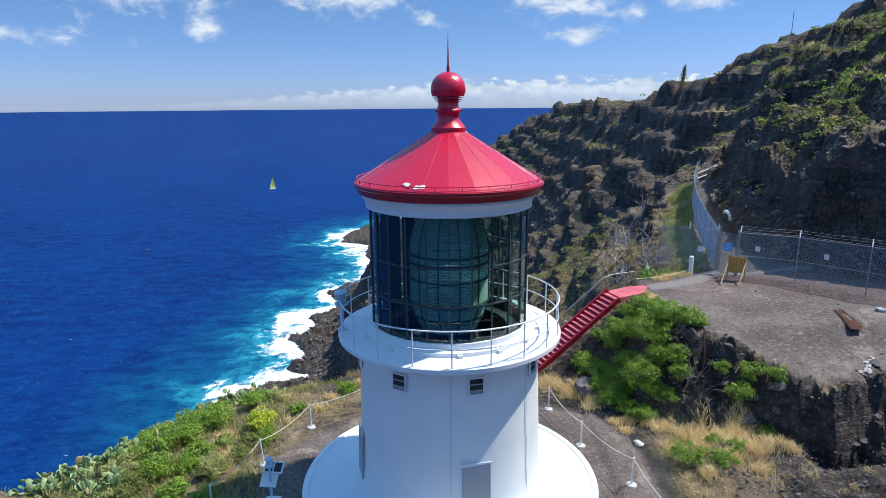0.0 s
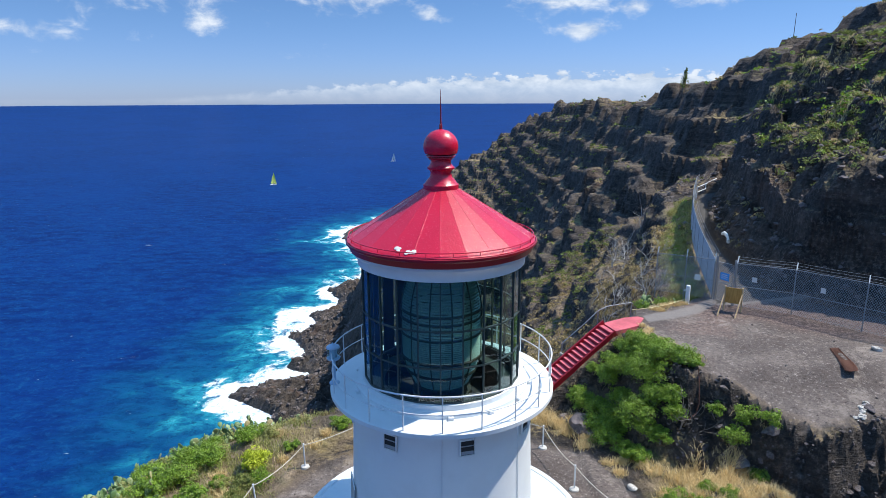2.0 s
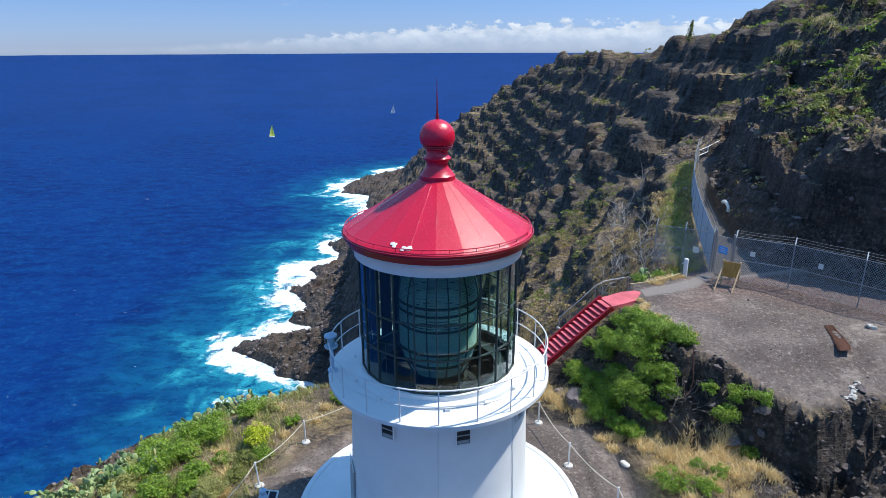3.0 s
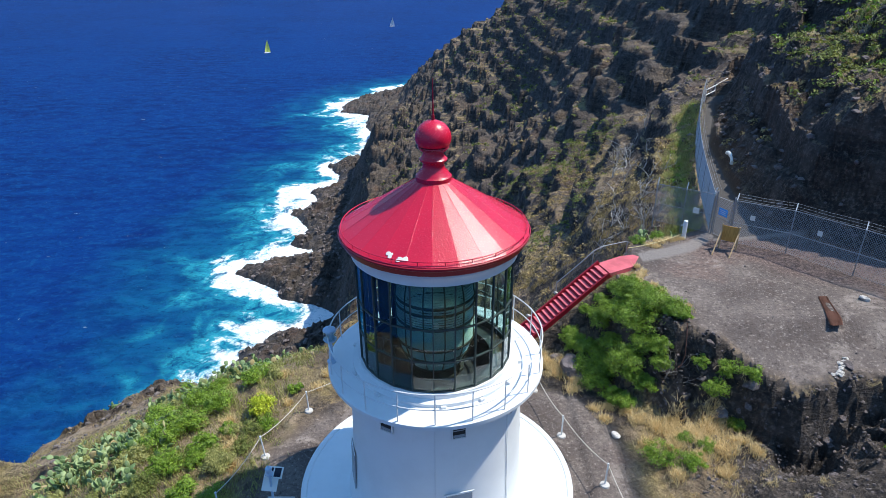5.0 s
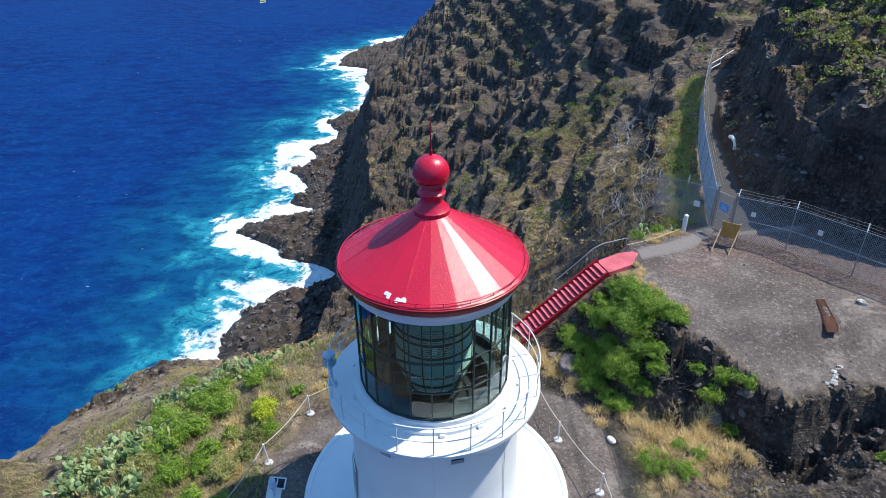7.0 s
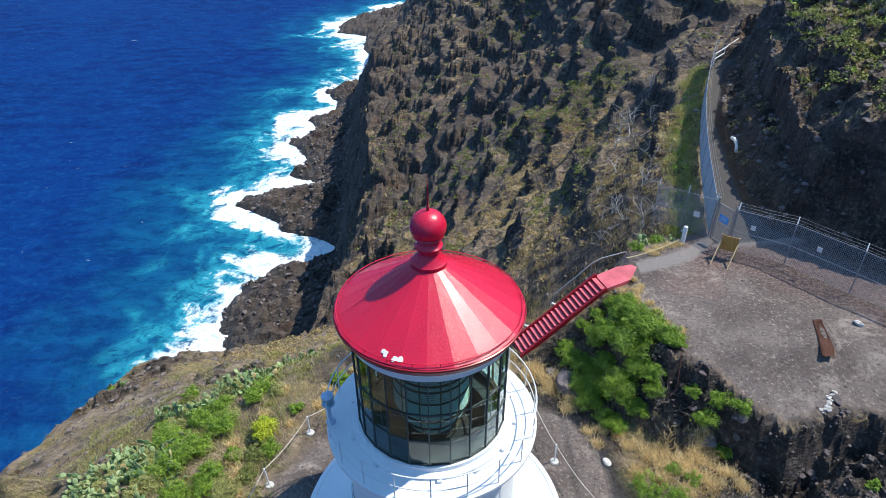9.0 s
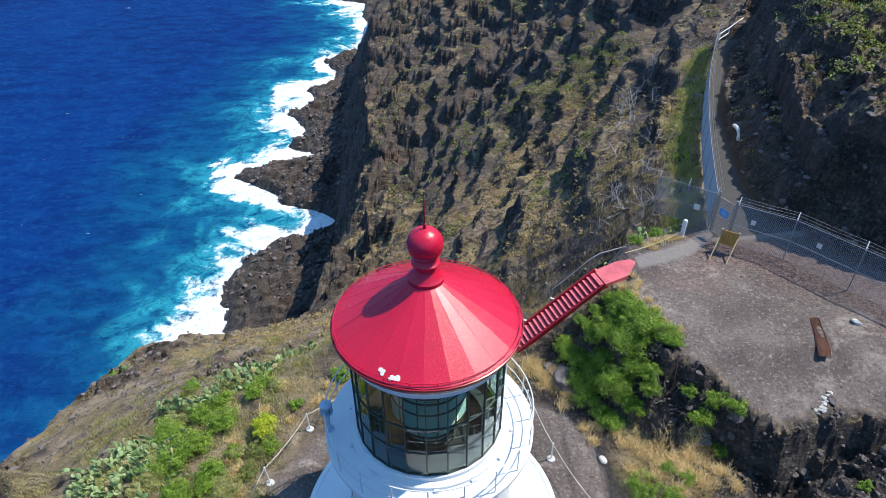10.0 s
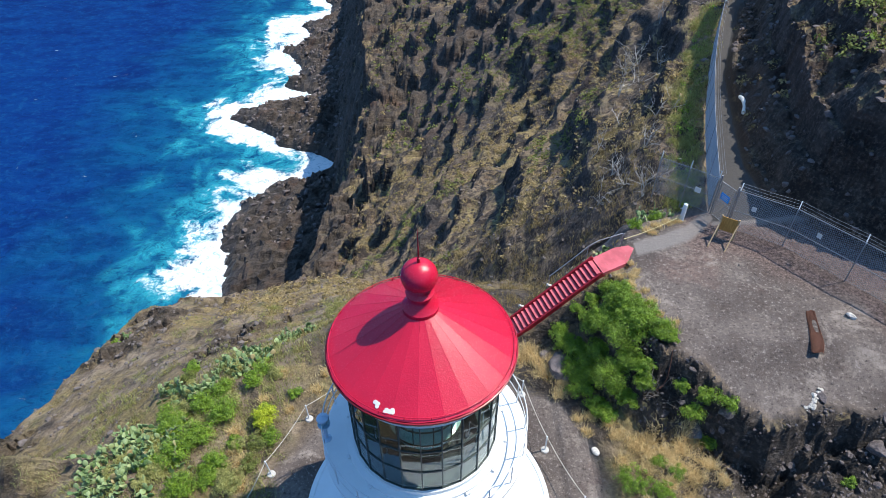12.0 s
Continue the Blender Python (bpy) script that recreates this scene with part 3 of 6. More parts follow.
def metal(name, colour, rough=0.4, metallic=0.9):
    m, n = material(name)
    co = n.coords()
    fine = n.noise(co, 20, 4, 0.6)
    finish(n, n.mix(fine, tuple(c * 0.75 for c in colour), colour), n.math("ADD", rough - 0.08, n.math("MULTIPLY", fine, 0.16)), metallic, n.bump(fine, 0.1, 0.004))
    return m


def glass_material(name, tint=(0.80, 0.90, 0.88), rough=0.0, ior=1.45):
    m, n = material(name)
    g = n.add("ShaderNodeBsdfGlossy", Roughness=rough)
    t = n.add("ShaderNodeBsdfTransparent", Color=tint)
    f = n.math("ADD", 0.05, n.math("MULTIPLY", n.math("POWER", n.add("ShaderNodeLayerWeight", Blend=0.5).outputs["Facing"], 4.0), 0.8))
    mixed = n.add("ShaderNodeMixShader")
    n.put(mixed.inputs[0], f)
    n.put(mixed.inputs[1], t.outputs[0])
    n.put(mixed.inputs[2], g.outputs[0])
    n.put(n.add("ShaderNodeOutputMaterial").inputs["Surface"], mixed.outputs[0])
    return m


GROUND = ground_material()
WATER = sea_material()
WHITE = painted("white_masonry_paint", (0.75, 0.78, 0.78), 0.55, 0.05, (0.52, 0.47, 0.38), 9.0, 0.25)
WHITE_METAL = painted("white_metal_paint", (0.72, 0.745, 0.75), 0.4, 0.06, (0.45, 0.33, 0.22), 22.0, 0.12)
RED = painted("red_roof_paint", (0.61, 0.012, 0.046), 0.25, 0.10, (0.60, 0.04, 0.06), 20.0, 0.95, Coat_Weight=0.12, Coat_Roughness=0.15)
DARK_RED = painted("red_trim_paint", (0.33, 0.010, 0.022), 0.3, 0.12, (0.2, 0.02, 0.02))
GREY_PANEL = painted("grey_panel_paint", (0.33, 0.36, 0.38), 0.5)
GREEN_METAL = painted("dark_green_metal_paint", (0.045, 0.065, 0.06), 0.4, 0.1, (0.1, 0.1, 0.08))
LENS_METAL = metal("lens_brass_frame", (0.10, 0.10, 0.075), 0.45, 0.7)
PANE = glass_material("lantern_glass")
def leaf_material(name, dark, light, gloss=0.45):
    m, n = material(name)
    isle = n.add("ShaderNodeNewGeometry").outputs["Random Per Island"]
    co = n.coords()
    col = n.mix(isle, dark, light)
    col = n.mix(n.math("MULTIPLY", n.ramp(n.noise(co, 1.3, 3, 0.6), 0.4, 0.7), 0.5), col, light)
    b = finish(n, col, gloss)
    t = n.add("ShaderNodeBsdfTranslucent")
    n.put(t.inputs["Color"], n.mix(0.5, col, light))
    mixed = n.add("ShaderNodeMixShader")
    mixed.inputs[0].default_value = 0.28
    n.put(mixed.inputs[1], b.outputs[0])
    n.put(mixed.inputs[2], t.outputs[0])
    out = [k for k in n.tree.nodes if k.type == "OUTPUT_MATERIAL"][0]
    n.put(out.inputs["Surface"], mixed.outputs[0])
    return m


def stone_material(name, dark, light):
    m, n = material(name)
    co = n.coords()
    pick = n.add("ShaderNodeNewGeometry").outputs["Random Per Island"]
    mid, fine = n.noise(co, 2.5, 6, 0.65, 0.3), n.noise(co, 14, 5, 0.7)
    col = n.mix(n.ramp(mid, 0.3, 0.7), dark, light)
    col = n.mix(n.math("MULTIPLY", pick, 0.45), col, light)
    col = n.mix(n.ramp(fine, 0.6, 0.8), col, tuple(min(1, c * 1.7) for c in light))
    finish(n, col, 0.93, normal=n.bump(n.math("ADD", mid, n.math("MULTIPLY", fine, 0.3)), 0.8, 0.12))
    return m


def wood_material(name, dark, light):
    m, n = material(name)
    g = n.noise(n.coords((14.0, 14.0, 1.2)), 2.0, 5, 0.6, 0.5)
    finish(n, n.mix(n.ramp(g, 0.3, 0.7), dark, light), 0.75, normal=n.bump(g, 0.3, 0.01))
    return m


SHRUB = leaf_material("shrub_leaf", (0.045, 0.110, 0.012), (0.32, 0.48, 0.045))
OLIVE = leaf_material("olive_brush", (0.17, 0.19, 0.05), (0.50, 0.49, 0.18), 0.8)
YELLOW_LEAF = leaf_material("lime_leaf", (0.24, 0.33, 0.02), (0.66, 0.70, 0.05))
STRAW = leaf_material("dry_grass", (0.52, 0.37, 0.16), (0.88, 0.72, 0.40), 0.8)
WEED = leaf_material("brown_brush", (0.17, 0.13, 0.05), (0.48, 0.37, 0.17), 0.8)
HILL_LEAF = leaf_material("hill_brush", (0.065, 0.088, 0.022), (0.28, 0.32, 0.08), 0.8)
BARK = wood_material("grey_bark", (0.10, 0.085, 0.07), (0.26, 0.23, 0.20))
DEAD = wood_material("bleached_wood", (0.30, 0.28, 0.25), (0.62, 0.59, 0.54))
TIMBER = wood_material("raw_timber", (0.42, 0.28, 0.14), (0.62, 0.45, 0.26))
PLY = wood_material("varnished_plywood", (0.42, 0.21, 0.045), (0.58, 0.33, 0.085))
STONE = stone_material("basalt", (0.058, 0.047, 0.046), (0.21, 0.175, 0.165))
PALE_STONE = stone_material("whitened_stone", (0.46, 0.42, 0.36), (0.80, 0.76, 0.69))
RUST = painted("rusted_iron", (0.17, 0.075, 0.05), 0.9, 0.45, (0.30, 0.13, 0.06), 18.0, 0.6)
WORN_RED = painted("worn_red_paint", (0.66, 0.13, 0.16), 0.75, 0.32, (0.66, 0.42, 0.40), 12.0, 0.5)
STEP_RED = painted("red_step_paint", (0.36, 0.02, 0.04), 0.6, 0.2, (0.55, 0.22, 0.2), 16.0, 0.4)
LOOSE_STONE = stone_material("loose_lava_stone", (0.08, 0.066, 0.060), (0.22, 0.185, 0.165))
GALV = metal("galvanised_steel", (0.36, 0.38, 0.40), 0.5, 0.6)
SLAT = painted("silver_slat", (0.50, 0.55, 0.60), 0.45, 0.15, (0.3, 0.3, 0.28))
CONCRETE = painted("pale_concrete", (0.55, 0.53, 0.49), 0.85, 0.15, (0.3, 0.27, 0.22), 12.0, 0.4)
BLUE_SIGN = painted("blue_sign_paint", (0.03, 0.30, 0.75), 0.4)
SIGN_WHITE = painted("sign_white", (0.72, 0.72, 0.68), 0.5)
DARK_CELL = painted("solar_cell", (0.01, 0.014, 0.03), 0.15)
LAMP_BLUE = painted("grey_blue_paint", (0.46, 0.58, 0.70), 0.35)
ROPE = painted("pale_rope", (0.62, 0.58, 0.50), 0.9, 0.2, (0.3, 0.28, 0.25), 40.0, 0.6)
STRAW_ROPE = painted("yellowed_rope", (0.66, 0.56, 0.30), 0.9, 0.2, (0.4, 0.33, 0.2), 40.0, 0.6)
SAIL_LIME = painted("lime_sailcloth", (0.80, 0.88, 0.22), 0.7)
SAIL_WHITE = painted("white_sailcloth", (0.8, 0.8, 0.78), 0.7)
DROPPING = painted("chalky_white", (0.75, 0.75, 0.73), 0.9)
# near-black, so the colour carries the dimness of lantern room and window openings
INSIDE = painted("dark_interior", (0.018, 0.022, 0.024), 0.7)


def lens_glass():
    m, n = material("lens_glass")
    g = n.add("ShaderNodeBsdfTransparent", Color=(0.72, 0.90, 0.83))
    w = n.add("ShaderNodeBsdfPrincipled", Roughness=0.10)
    n.put(w.inputs["Base Color"], (0.58, 0.76, 0.69))
    w.inputs["Specular IOR Level"].default_value = 0.9
    both = n.add("ShaderNodeMixShader")
    both.inputs[0].default_value = 0.55
    n.put(both.inputs[1], g.outputs[0])
    n.put(both.inputs[2], w.outputs[0])
    n.put(n.add("ShaderNodeOutputMaterial").inputs["Surface"], both.outputs[0])
    return m


LENS = lens_glass()

# ---------------------------------------------------------------- ground and sea
def build_ground():
    xs = spread([(-190, 6.0), (-108, 1.35), (-46, 1.0), (-36, 0.4), (-24, 0.2), (-14, 0.17), (5, 0.16), (10, 0.12), (20, 0.12), (28, 0.25), (45, 0.8), (80, 1.6), (150, 8), (420, 40)])
    ys = spread([(-160, 12), (-20, 4), (10, 0.4), (15, 0.15), (18, 0.12), (25, 0.13), (33, 0.17), (40, 0.28), (70, 0.6), (120, 1.05), (165, 1.25), (290, 1.4), (400, 2.5), (640, 5), (800, 14)])
    X, Y = np.meshgrid(xs, ys)
    Z, gravel = land(X, Y)
    wet = np.clip((SEA + 5.5 + 2.4 * fbm(X, Y, 12, 3, 91) - Z) / 5.0, 0, 1)
    green = np.clip(0.35 + 0.5 * sstep(X, 20, 34) + 0.25 * sstep(Z, -60, 0), 0, 1)
    bare = np.clip((SEA + 30 + 9 * fbm(X, Y, 18, 3, 95) - Z) / 12.0, 0, 1)
    cut_x = along(Y, CUT, 1)
    bare = np.maximum(bare, sstep(X - cut_x, -0.6, 0.3) * sstep(cut_x + 2.2 - X, 0, 1.0) * (Y < 75) * 0.9)
    front = np.interp(X, [p[0] for p in SCARP], [p[1] for p in SCARP])
    bare = np.maximum(bare, sstep(X, 10.4, 11.6) * sstep(front + 0.4 - Y, 0, 0.6) * sstep(Y, 8, 14) * (Y < 26))
    strip = np.abs((Y - 31.2) - (X - 11.2) * 0.42 - 0.9 * sstep(X, 13.5, 16))
    walkway = np.maximum(sstep(0.75 + 0.2 * fbm(X, Y, 1.5, 2, 97) - strip, 0, 0.35) * (X > 10.8) * (X < 16.2), (Y > 33) * (Y < 65) * (X > along(Y, BENCH, 1)) * (X < cut_x))
    bare = np.maximum(bare, outcrop(X, Y) * 0.65)
    bare = np.maximum(bare, 0.92 * sstep(Y, 60, 120) * sstep(fbm(X, Y, 14, 4, 99, 0.6), -0.35, 0.05))
    # mask of the path behind the gate, where shade is painted into the ground
    tar = (Y > 33.2) * (Y < 65) * (X > along(Y, BENCH, 1)) * (X < cut_x) * 1.0
    turf = sstep(-4.5 - X, 0, 2.5) * sstep(X, -46, -40) * (Y > 5) * (Y < 62) * (1 - 0.85 * outcrop(X, Y)) * sstep(Z, -60, -42)
    fx, fy = [p[0] for p in FENCE_LINE], [p[1] for p in FENCE_LINE]
    behind = np.interp(X, fx, fy) - Y + 1.2 * fbm(X, Y, 2.5, 3, 209)
    red = sstep(X, 13, 15) * sstep(3.6 - behind, 0, 2.2) * (Y < 34)
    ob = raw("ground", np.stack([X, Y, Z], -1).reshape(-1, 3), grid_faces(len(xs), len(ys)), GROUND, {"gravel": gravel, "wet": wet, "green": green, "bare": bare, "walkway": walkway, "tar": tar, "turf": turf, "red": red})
    soft = gravel[:-1, :-1].ravel() > 0.4
    ob.data.polygons.foreach_set("use_smooth", soft | ((Y[:-1, :-1].ravel() > 130) & (Z[:-1, :-1].ravel() > SEA + 14)))
    return tagged(ob, "dark lava headland with gravel terraces and dry brush", "ground", kind="structure")


def build_sea():
    xs = spread([(-4900, 300), (-800, 60), (-260, 6), (-130, 2.2), (-30, 2.2), (60, 8), (400, 80), (4900, 400)])
    ys = spread([(-4800, 400), (-200, 60), (100, 8), (160, 2.4), (330, 2.6), (480, 4), (720, 6), (1200, 40), (4850, 200)])
    X, Y = np.meshgrid(xs, ys)
    Z, _ = land(X, Y)
    rock = Z > SEA + 0.1
    # distance to the nearest rock, by growing rings
    dist = np.full(X.shape, 400.0)
    near = (X > -330) & (X < 140) & (Y > 60) & (Y < 900)
    cx, cy = np.arange(-330, 141, 3.0), np.arange(60, 901, 3.0)
    CX, CY = np.meshgrid(cx, cy)
    solid = land(CX, CY)[0] > SEA + 0.1
    rim = np.zeros_like(solid)
    rim[1:-1, 1:-1] = solid[1:-1, 1:-1] & ~(solid[:-2, 1:-1] & solid[2:, 1:-1] & solid[1:-1, :-2] & solid[1:-1, 2:])
    rx, ry = CX[rim], CY[rim]
    qx, qy = X[near], Y[near]
    best = np.full(qx.shape, 400.0)
    for i in range(0, len(rx), 64):
        dd = np.hypot(qx[:, None] - rx[None, i:i + 64], qy[:, None] - ry[None, i:i + 64]).min(1)
        best = np.minimum(best, dd)
    dist[near] = np.where(rock[near], 0, best)
    away = np.hypot(X, Y)
    # far out the sheet lifts to the true line of the horizon
    Zs = SEA + np.maximum(0, np.minimum(away, 4850) - 1800) ** 2 / (3000.0 ** 2) * 99.0 - np.maximum(0, away - 4850) * 0.02
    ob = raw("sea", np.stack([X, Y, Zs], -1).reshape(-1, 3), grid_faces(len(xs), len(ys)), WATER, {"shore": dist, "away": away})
    return tagged(ob, "deep blue ocean with white surf along the lava shore", "sea", kind="structure")


build_ground()
build_sea()


# ---------------------------------------------------------------- lighthouse
def ring_points(r, z, n=96):
    return [(r * math.cos(2 * math.pi * i / n), r * math.sin(2 * math.pi * i / n), z) for i in range(n)]


def polar(r, a, z):
    """Bearing a in degrees: 0 faces -y, positive towards +x."""
    return Vector((r * math.sin(radians(a)), -r * math.cos(radians(a)), z))


def facing(r, a, z):
    """A pose on the wall: local x along the wall, local y outwards."""
    return Matrix.Translation(polar(r, a, z)) @ pose(0, 0, 0, 0, 0, 180 + a)


def build_lighthouse():
    top = thing("lighthouse", "white cylindrical concrete lighthouse with a red conical roof", "lighthouse", (AX, AY, 0))
    wall = part("wall", lathed([(3.22, 0.3), (3.2, 0.62), (3.05, 0.95), (2.99, 1.5), (2.88, 4.5), (2.86, 5.45), (2.98, 5.56), (2.98, 5.70)], 96), WHITE, top, "white painted concrete shaft", 40)
    part("gallery_deck", lathed([(2.4, 5.70), (3.44, 5.74), (3.55, 5.80), (3.55, 5.92), (3.50, 5.945), (2.4, 5.96)], 96), WHITE, top, "white concrete gallery floor", 40)
    part("lantern_curb", lathed([(2.74, 5.95), (2.74, 6.07), (2.66, 6.10), (2.53, 6.10), (2.53, 6.26), (2.36, 6.27)], 96), WHITE, top, "", 40)
    # roof of twenty-four plates
    roof = part("roof", lathed([(0.0, 12.16), (0.47, 12.13), (2.87, 10.63), (2.87, 10.56), (2.80, 10.50), (2.74, 10.34), (2.62, 10.32), (2.62, 10.36), (0, 11.9)], 24, turn=90), RED, top, "glossy red painted conical metal roof", 0)
    part("gutter", lathed([(2.872, 10.615), (2.905, 10.60), (2.90, 10.54), (2.83, 10.49), (2.78, 10.33), (2.70, 10.30)], 48, turn=90), DARK_RED, roof, "dark red rolled edge")
    for i in range(24):
        a = 15 * i
        part("roof_seam", tubed([polar(0.5, a, 12.115), polar(2.86, a, 10.636)], 0.0035, 5), RED, roof)
    part("cornice", lathed([(2.68, 10.31), (2.68, 10.22), (2.60, 10.14), (2.56, 10.0), (2.56, 9.9), (2.45, 9.86), (2.3, 9.9), (2.3, 10.31)], 48, turn=90), WHITE_METAL, top, "", 30)
    guard = part("snow_rail", tubed(ring_points(2.80, 10.76, 72), 0.014, 6, True), RED, roof)
    for i in range(24):
        a = 7.5 + 15 * i
        part("bracket", tubed([polar(2.80, a, 10.66), polar(2.80, a, 10.77)], 0.012, 5), RED, guard)
    # finial
    ball = [(0.52 * math.cos(radians(a)), 13.34 + 0.50 * math.sin(radians(a))) for a in range(-25, 91, 6)]
    fin = part("finial", lathed([(0.0, 12.02), (0.52, 12.02), (0.53, 12.10), (0.53, 12.22), (0.47, 12.27), (0.43, 12.34), (0.33, 12.45), (0.31, 12.56), (0.33, 12.64),
                                 (0.40, 12.68), (0.41, 12.73), (0.35, 12.78), (0.31, 12.84), (0.30, 13.02), (0.36, 13.2)], 40), RED, top, "red ball-topped ventilator", 45)
    part("ball", lathed(ball, 40), RED, fin, "", 60)
    for k in range(4):
        a = -31 - 8 * k
        r, z = 0.52 * math.cos(radians(a)), 13.34 + 0.50 * math.sin(radians(a))
        part("louver", lathed([(r, z + 0.012), (r + 0.012, z - 0.012), (r - 0.14, z + 0.01), (r - 0.14, z + 0.03)], 40, closed=True), RED, fin)
    part("spike", tubed([(0, 0, 13.8), (0, 0, 13.98), (0, 0, 13.99), (0, 0, 14.98)], 0.05, 10, taper=[1, 0.9, 0.55, 0.1]), DARK_RED, fin, "thin dark red lightning rod")
    # lantern: twenty-four bays of three panes
    rows = (6.29, 7.33, 8.43, 9.88)
    frame_part = part("lantern_frame", lathed([(2.47, 6.24), (2.47, 6.31), (2.40, 6.31), (2.40, 6.24)], 24, turn=90, closed=True), GREEN_METAL, top, "dark metal glazing frame")
    for z in rows[1:3]:
        part("glazing_bar", lathed([(2.47, z - 0.022), (2.47, z + 0.022), (2.41, z + 0.022), (2.41, z - 0.022)], 24, turn=90, closed=True), GREEN_METAL, frame_part)
    post = boxed((0.034, 0.07, rows[3] - rows[0]), None)
    post_ob = part("mullion", post, GREEN_METAL, frame_part)
    post_ob.matrix_local = facing(2.44, 0, (rows[0] + rows[3]) / 2)
    for i in range(1, 24):
        c = post_ob.copy()
        scene.collection.objects.link(c)
        c.matrix_local = facing(2.44, 15 * i, (rows[0] + rows[3]) / 2)
    w = 2 * 2.44 * math.sin(radians(7.5)) - 0.045
    glazing = part("glazing", lathed([(2.36, 6.26), (2.36, 6.29), (2.34, 6.29), (2.34, 6.26)], 24, turn=90, closed=True), GREEN_METAL, top)
    for lo, hi in zip(rows, rows[1:]):
        bm = boxed((w, 0.008, hi - lo - 0.045))
        first = part("pane", bm, PANE, glazing, shade=0)
        first.visible_shadow = False
        for i in range(24):
            c = first if i == 0 else first.copy()
            if i:
                scene.collection.objects.link(c)
            c.matrix_local = facing(2.44 * math.cos(radians(7.5)), 7.5 + 15 * i, (lo + hi) / 2)
    part("lantern_floor", lathed([(0, 5.2), (2.45, 5.2), (2.45, 5.1), (0, 5.1)], 48), INSIDE, top, "lantern floor coloured near-black for the dim interior")
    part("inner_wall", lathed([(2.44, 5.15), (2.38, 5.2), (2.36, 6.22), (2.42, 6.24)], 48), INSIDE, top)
    part("service_ring", lathed([(2.36, 6.0), (1.85, 6.0), (1.85, 5.97), (2.36, 5.97)], 48, closed=True), GREEN_METAL, top, "narrow dark service walkway")
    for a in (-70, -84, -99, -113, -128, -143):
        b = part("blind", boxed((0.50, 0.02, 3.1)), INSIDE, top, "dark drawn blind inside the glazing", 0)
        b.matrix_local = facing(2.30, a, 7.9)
    part("lantern_ceiling", lathed([(0, 10.3), (2.3, 10.0), (2.3, 9.98), (0, 10.28)], 48), GREEN_METAL, top)
    for k in range(8):
        a = -30 + 45 * k
        m = facing(2.885, a, 5.12)
        # a flat near-black sheet stands in for the shaded opening
        win = part("window", boxed((0.40, 0.03, 0.46)), INSIDE, top, "small square recessed window, its dim opening a near-black panel", 0)
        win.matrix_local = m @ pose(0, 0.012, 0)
        for dx, dz, w, h in ((-0.215, 0, 0.03, 0.49), (0.215, 0, 0.03, 0.49), (0, 0.245, 0.46, 0.03), (0, -0.245, 0.46, 0.03)):
            f = part("window_frame", boxed((w, 0.06, h)), WHITE, win)
            f.matrix_local = pose(dx, 0.02, dz)
        f = part("sash", boxed((0.38, 0.012, 0.03)), GREY_PANEL, win)
        f.matrix_local = pose(0, 0.02, 0.05)
        f = part("sill", boxed((0.36, 0.02, 0.10)), GREY_PANEL, win)
        f.matrix_local = pose(0, 0.018, -0.16)
    for a in (15, 105, -75, -165):
        w = part("shutter", boxed((0.86, 0.05, 1.55), None, 0.008), GREY_PANEL, top, "grey painted panel closing a window", 0)
        w.matrix_local = facing(3.0, a, 1.88) @ pose(0, 0, 0, 2.0)
        b = part("shutter_frame", boxed((0.98, 0.03, 0.06)), WHITE, w)
        b.matrix_local = pose(0, 0.01, 0.81)
    for a, wob in ((0.5, 0.006), (52, 0.02)):
        pts = [polar(2.87 + (5.45 - z) * 0.031 + 0.012, a + 25 * wob * math.sin(z * 5.1) * 0.5, z) for z in np.linspace(0.95, 5.45, 24)]
        part("cable", tubed([polar(3.06, a, 0.9)] + pts[::1], 0.013, 6), WHITE_METAL, top)
    for a in (6, 31, 56, 81, 106, -38, -66, -100, 140, 175):
        v = part("vent_box", boxed((0.16, 0.10, 0.09), None, 0.012), WHITE_METAL, top)
        v.matrix_local = facing(2.80, a, 6.005)
    for a, r, s in ((-25.5, 2.64, 0.09), (-18.4, 2.70, 0.07), (-15.8, 2.68, 0.07)):
        bm = bmesh.new()
        for k in range(9):
            ang, q = random.uniform(0, 360), random.uniform(0, s)
            bmesh.ops.create_icosphere(bm, subdivisions=1, radius=random.uniform(0.03, 0.07),
                                       matrix=Matrix.Translation((q * math.cos(ang), q * math.sin(ang) * 0.7, 0)) @ Matrix.Diagonal((1.2, 1, 0.15, 1)))
        d = part("bird_dropping", bm, DROPPING, roof)
        d.matrix_local = Matrix.Translation(polar(r, a, 10.63 + (2.87 - r) * 0.625 + 0.01)) @ pose(0, 0, 0, 0, 0, a) @ pose(0, 0, 0, 32)
    # gallery rail
    rail = part("gallery_rail", tubed(ring_points(3.47, 7.0), 0.024, 8, True), WHITE_METAL, top, "white metal pipe railing")
    part("mid_rail", tubed(ring_points(3.47, 6.47), 0.018, 8, True), WHITE_METAL, rail)
    for i in range(20):
        a = 18 * i + 1.0
        part("post", tubed([polar(3.47, a, 5.92), polar(3.47, a, 7.0)], 0.02, 8), WHITE_METAL, rail)
    return top


LIGHTHOUSE = build_lighthouse()


def build_platform():
    ob = part("platform", lathed([(0, 0.52), (4.7, 0.50), (4.74, 0.47), (4.78, 0.52), (4.95, 0.52), (4.97, 0.48), (4.97, -0.4)], 96), WHITE, None, "", 40)
    ob.location = (AX, AY, 0)
    return tagged(ob, "round white concrete apron under the tower", "platform", kind="structure")


build_platform()


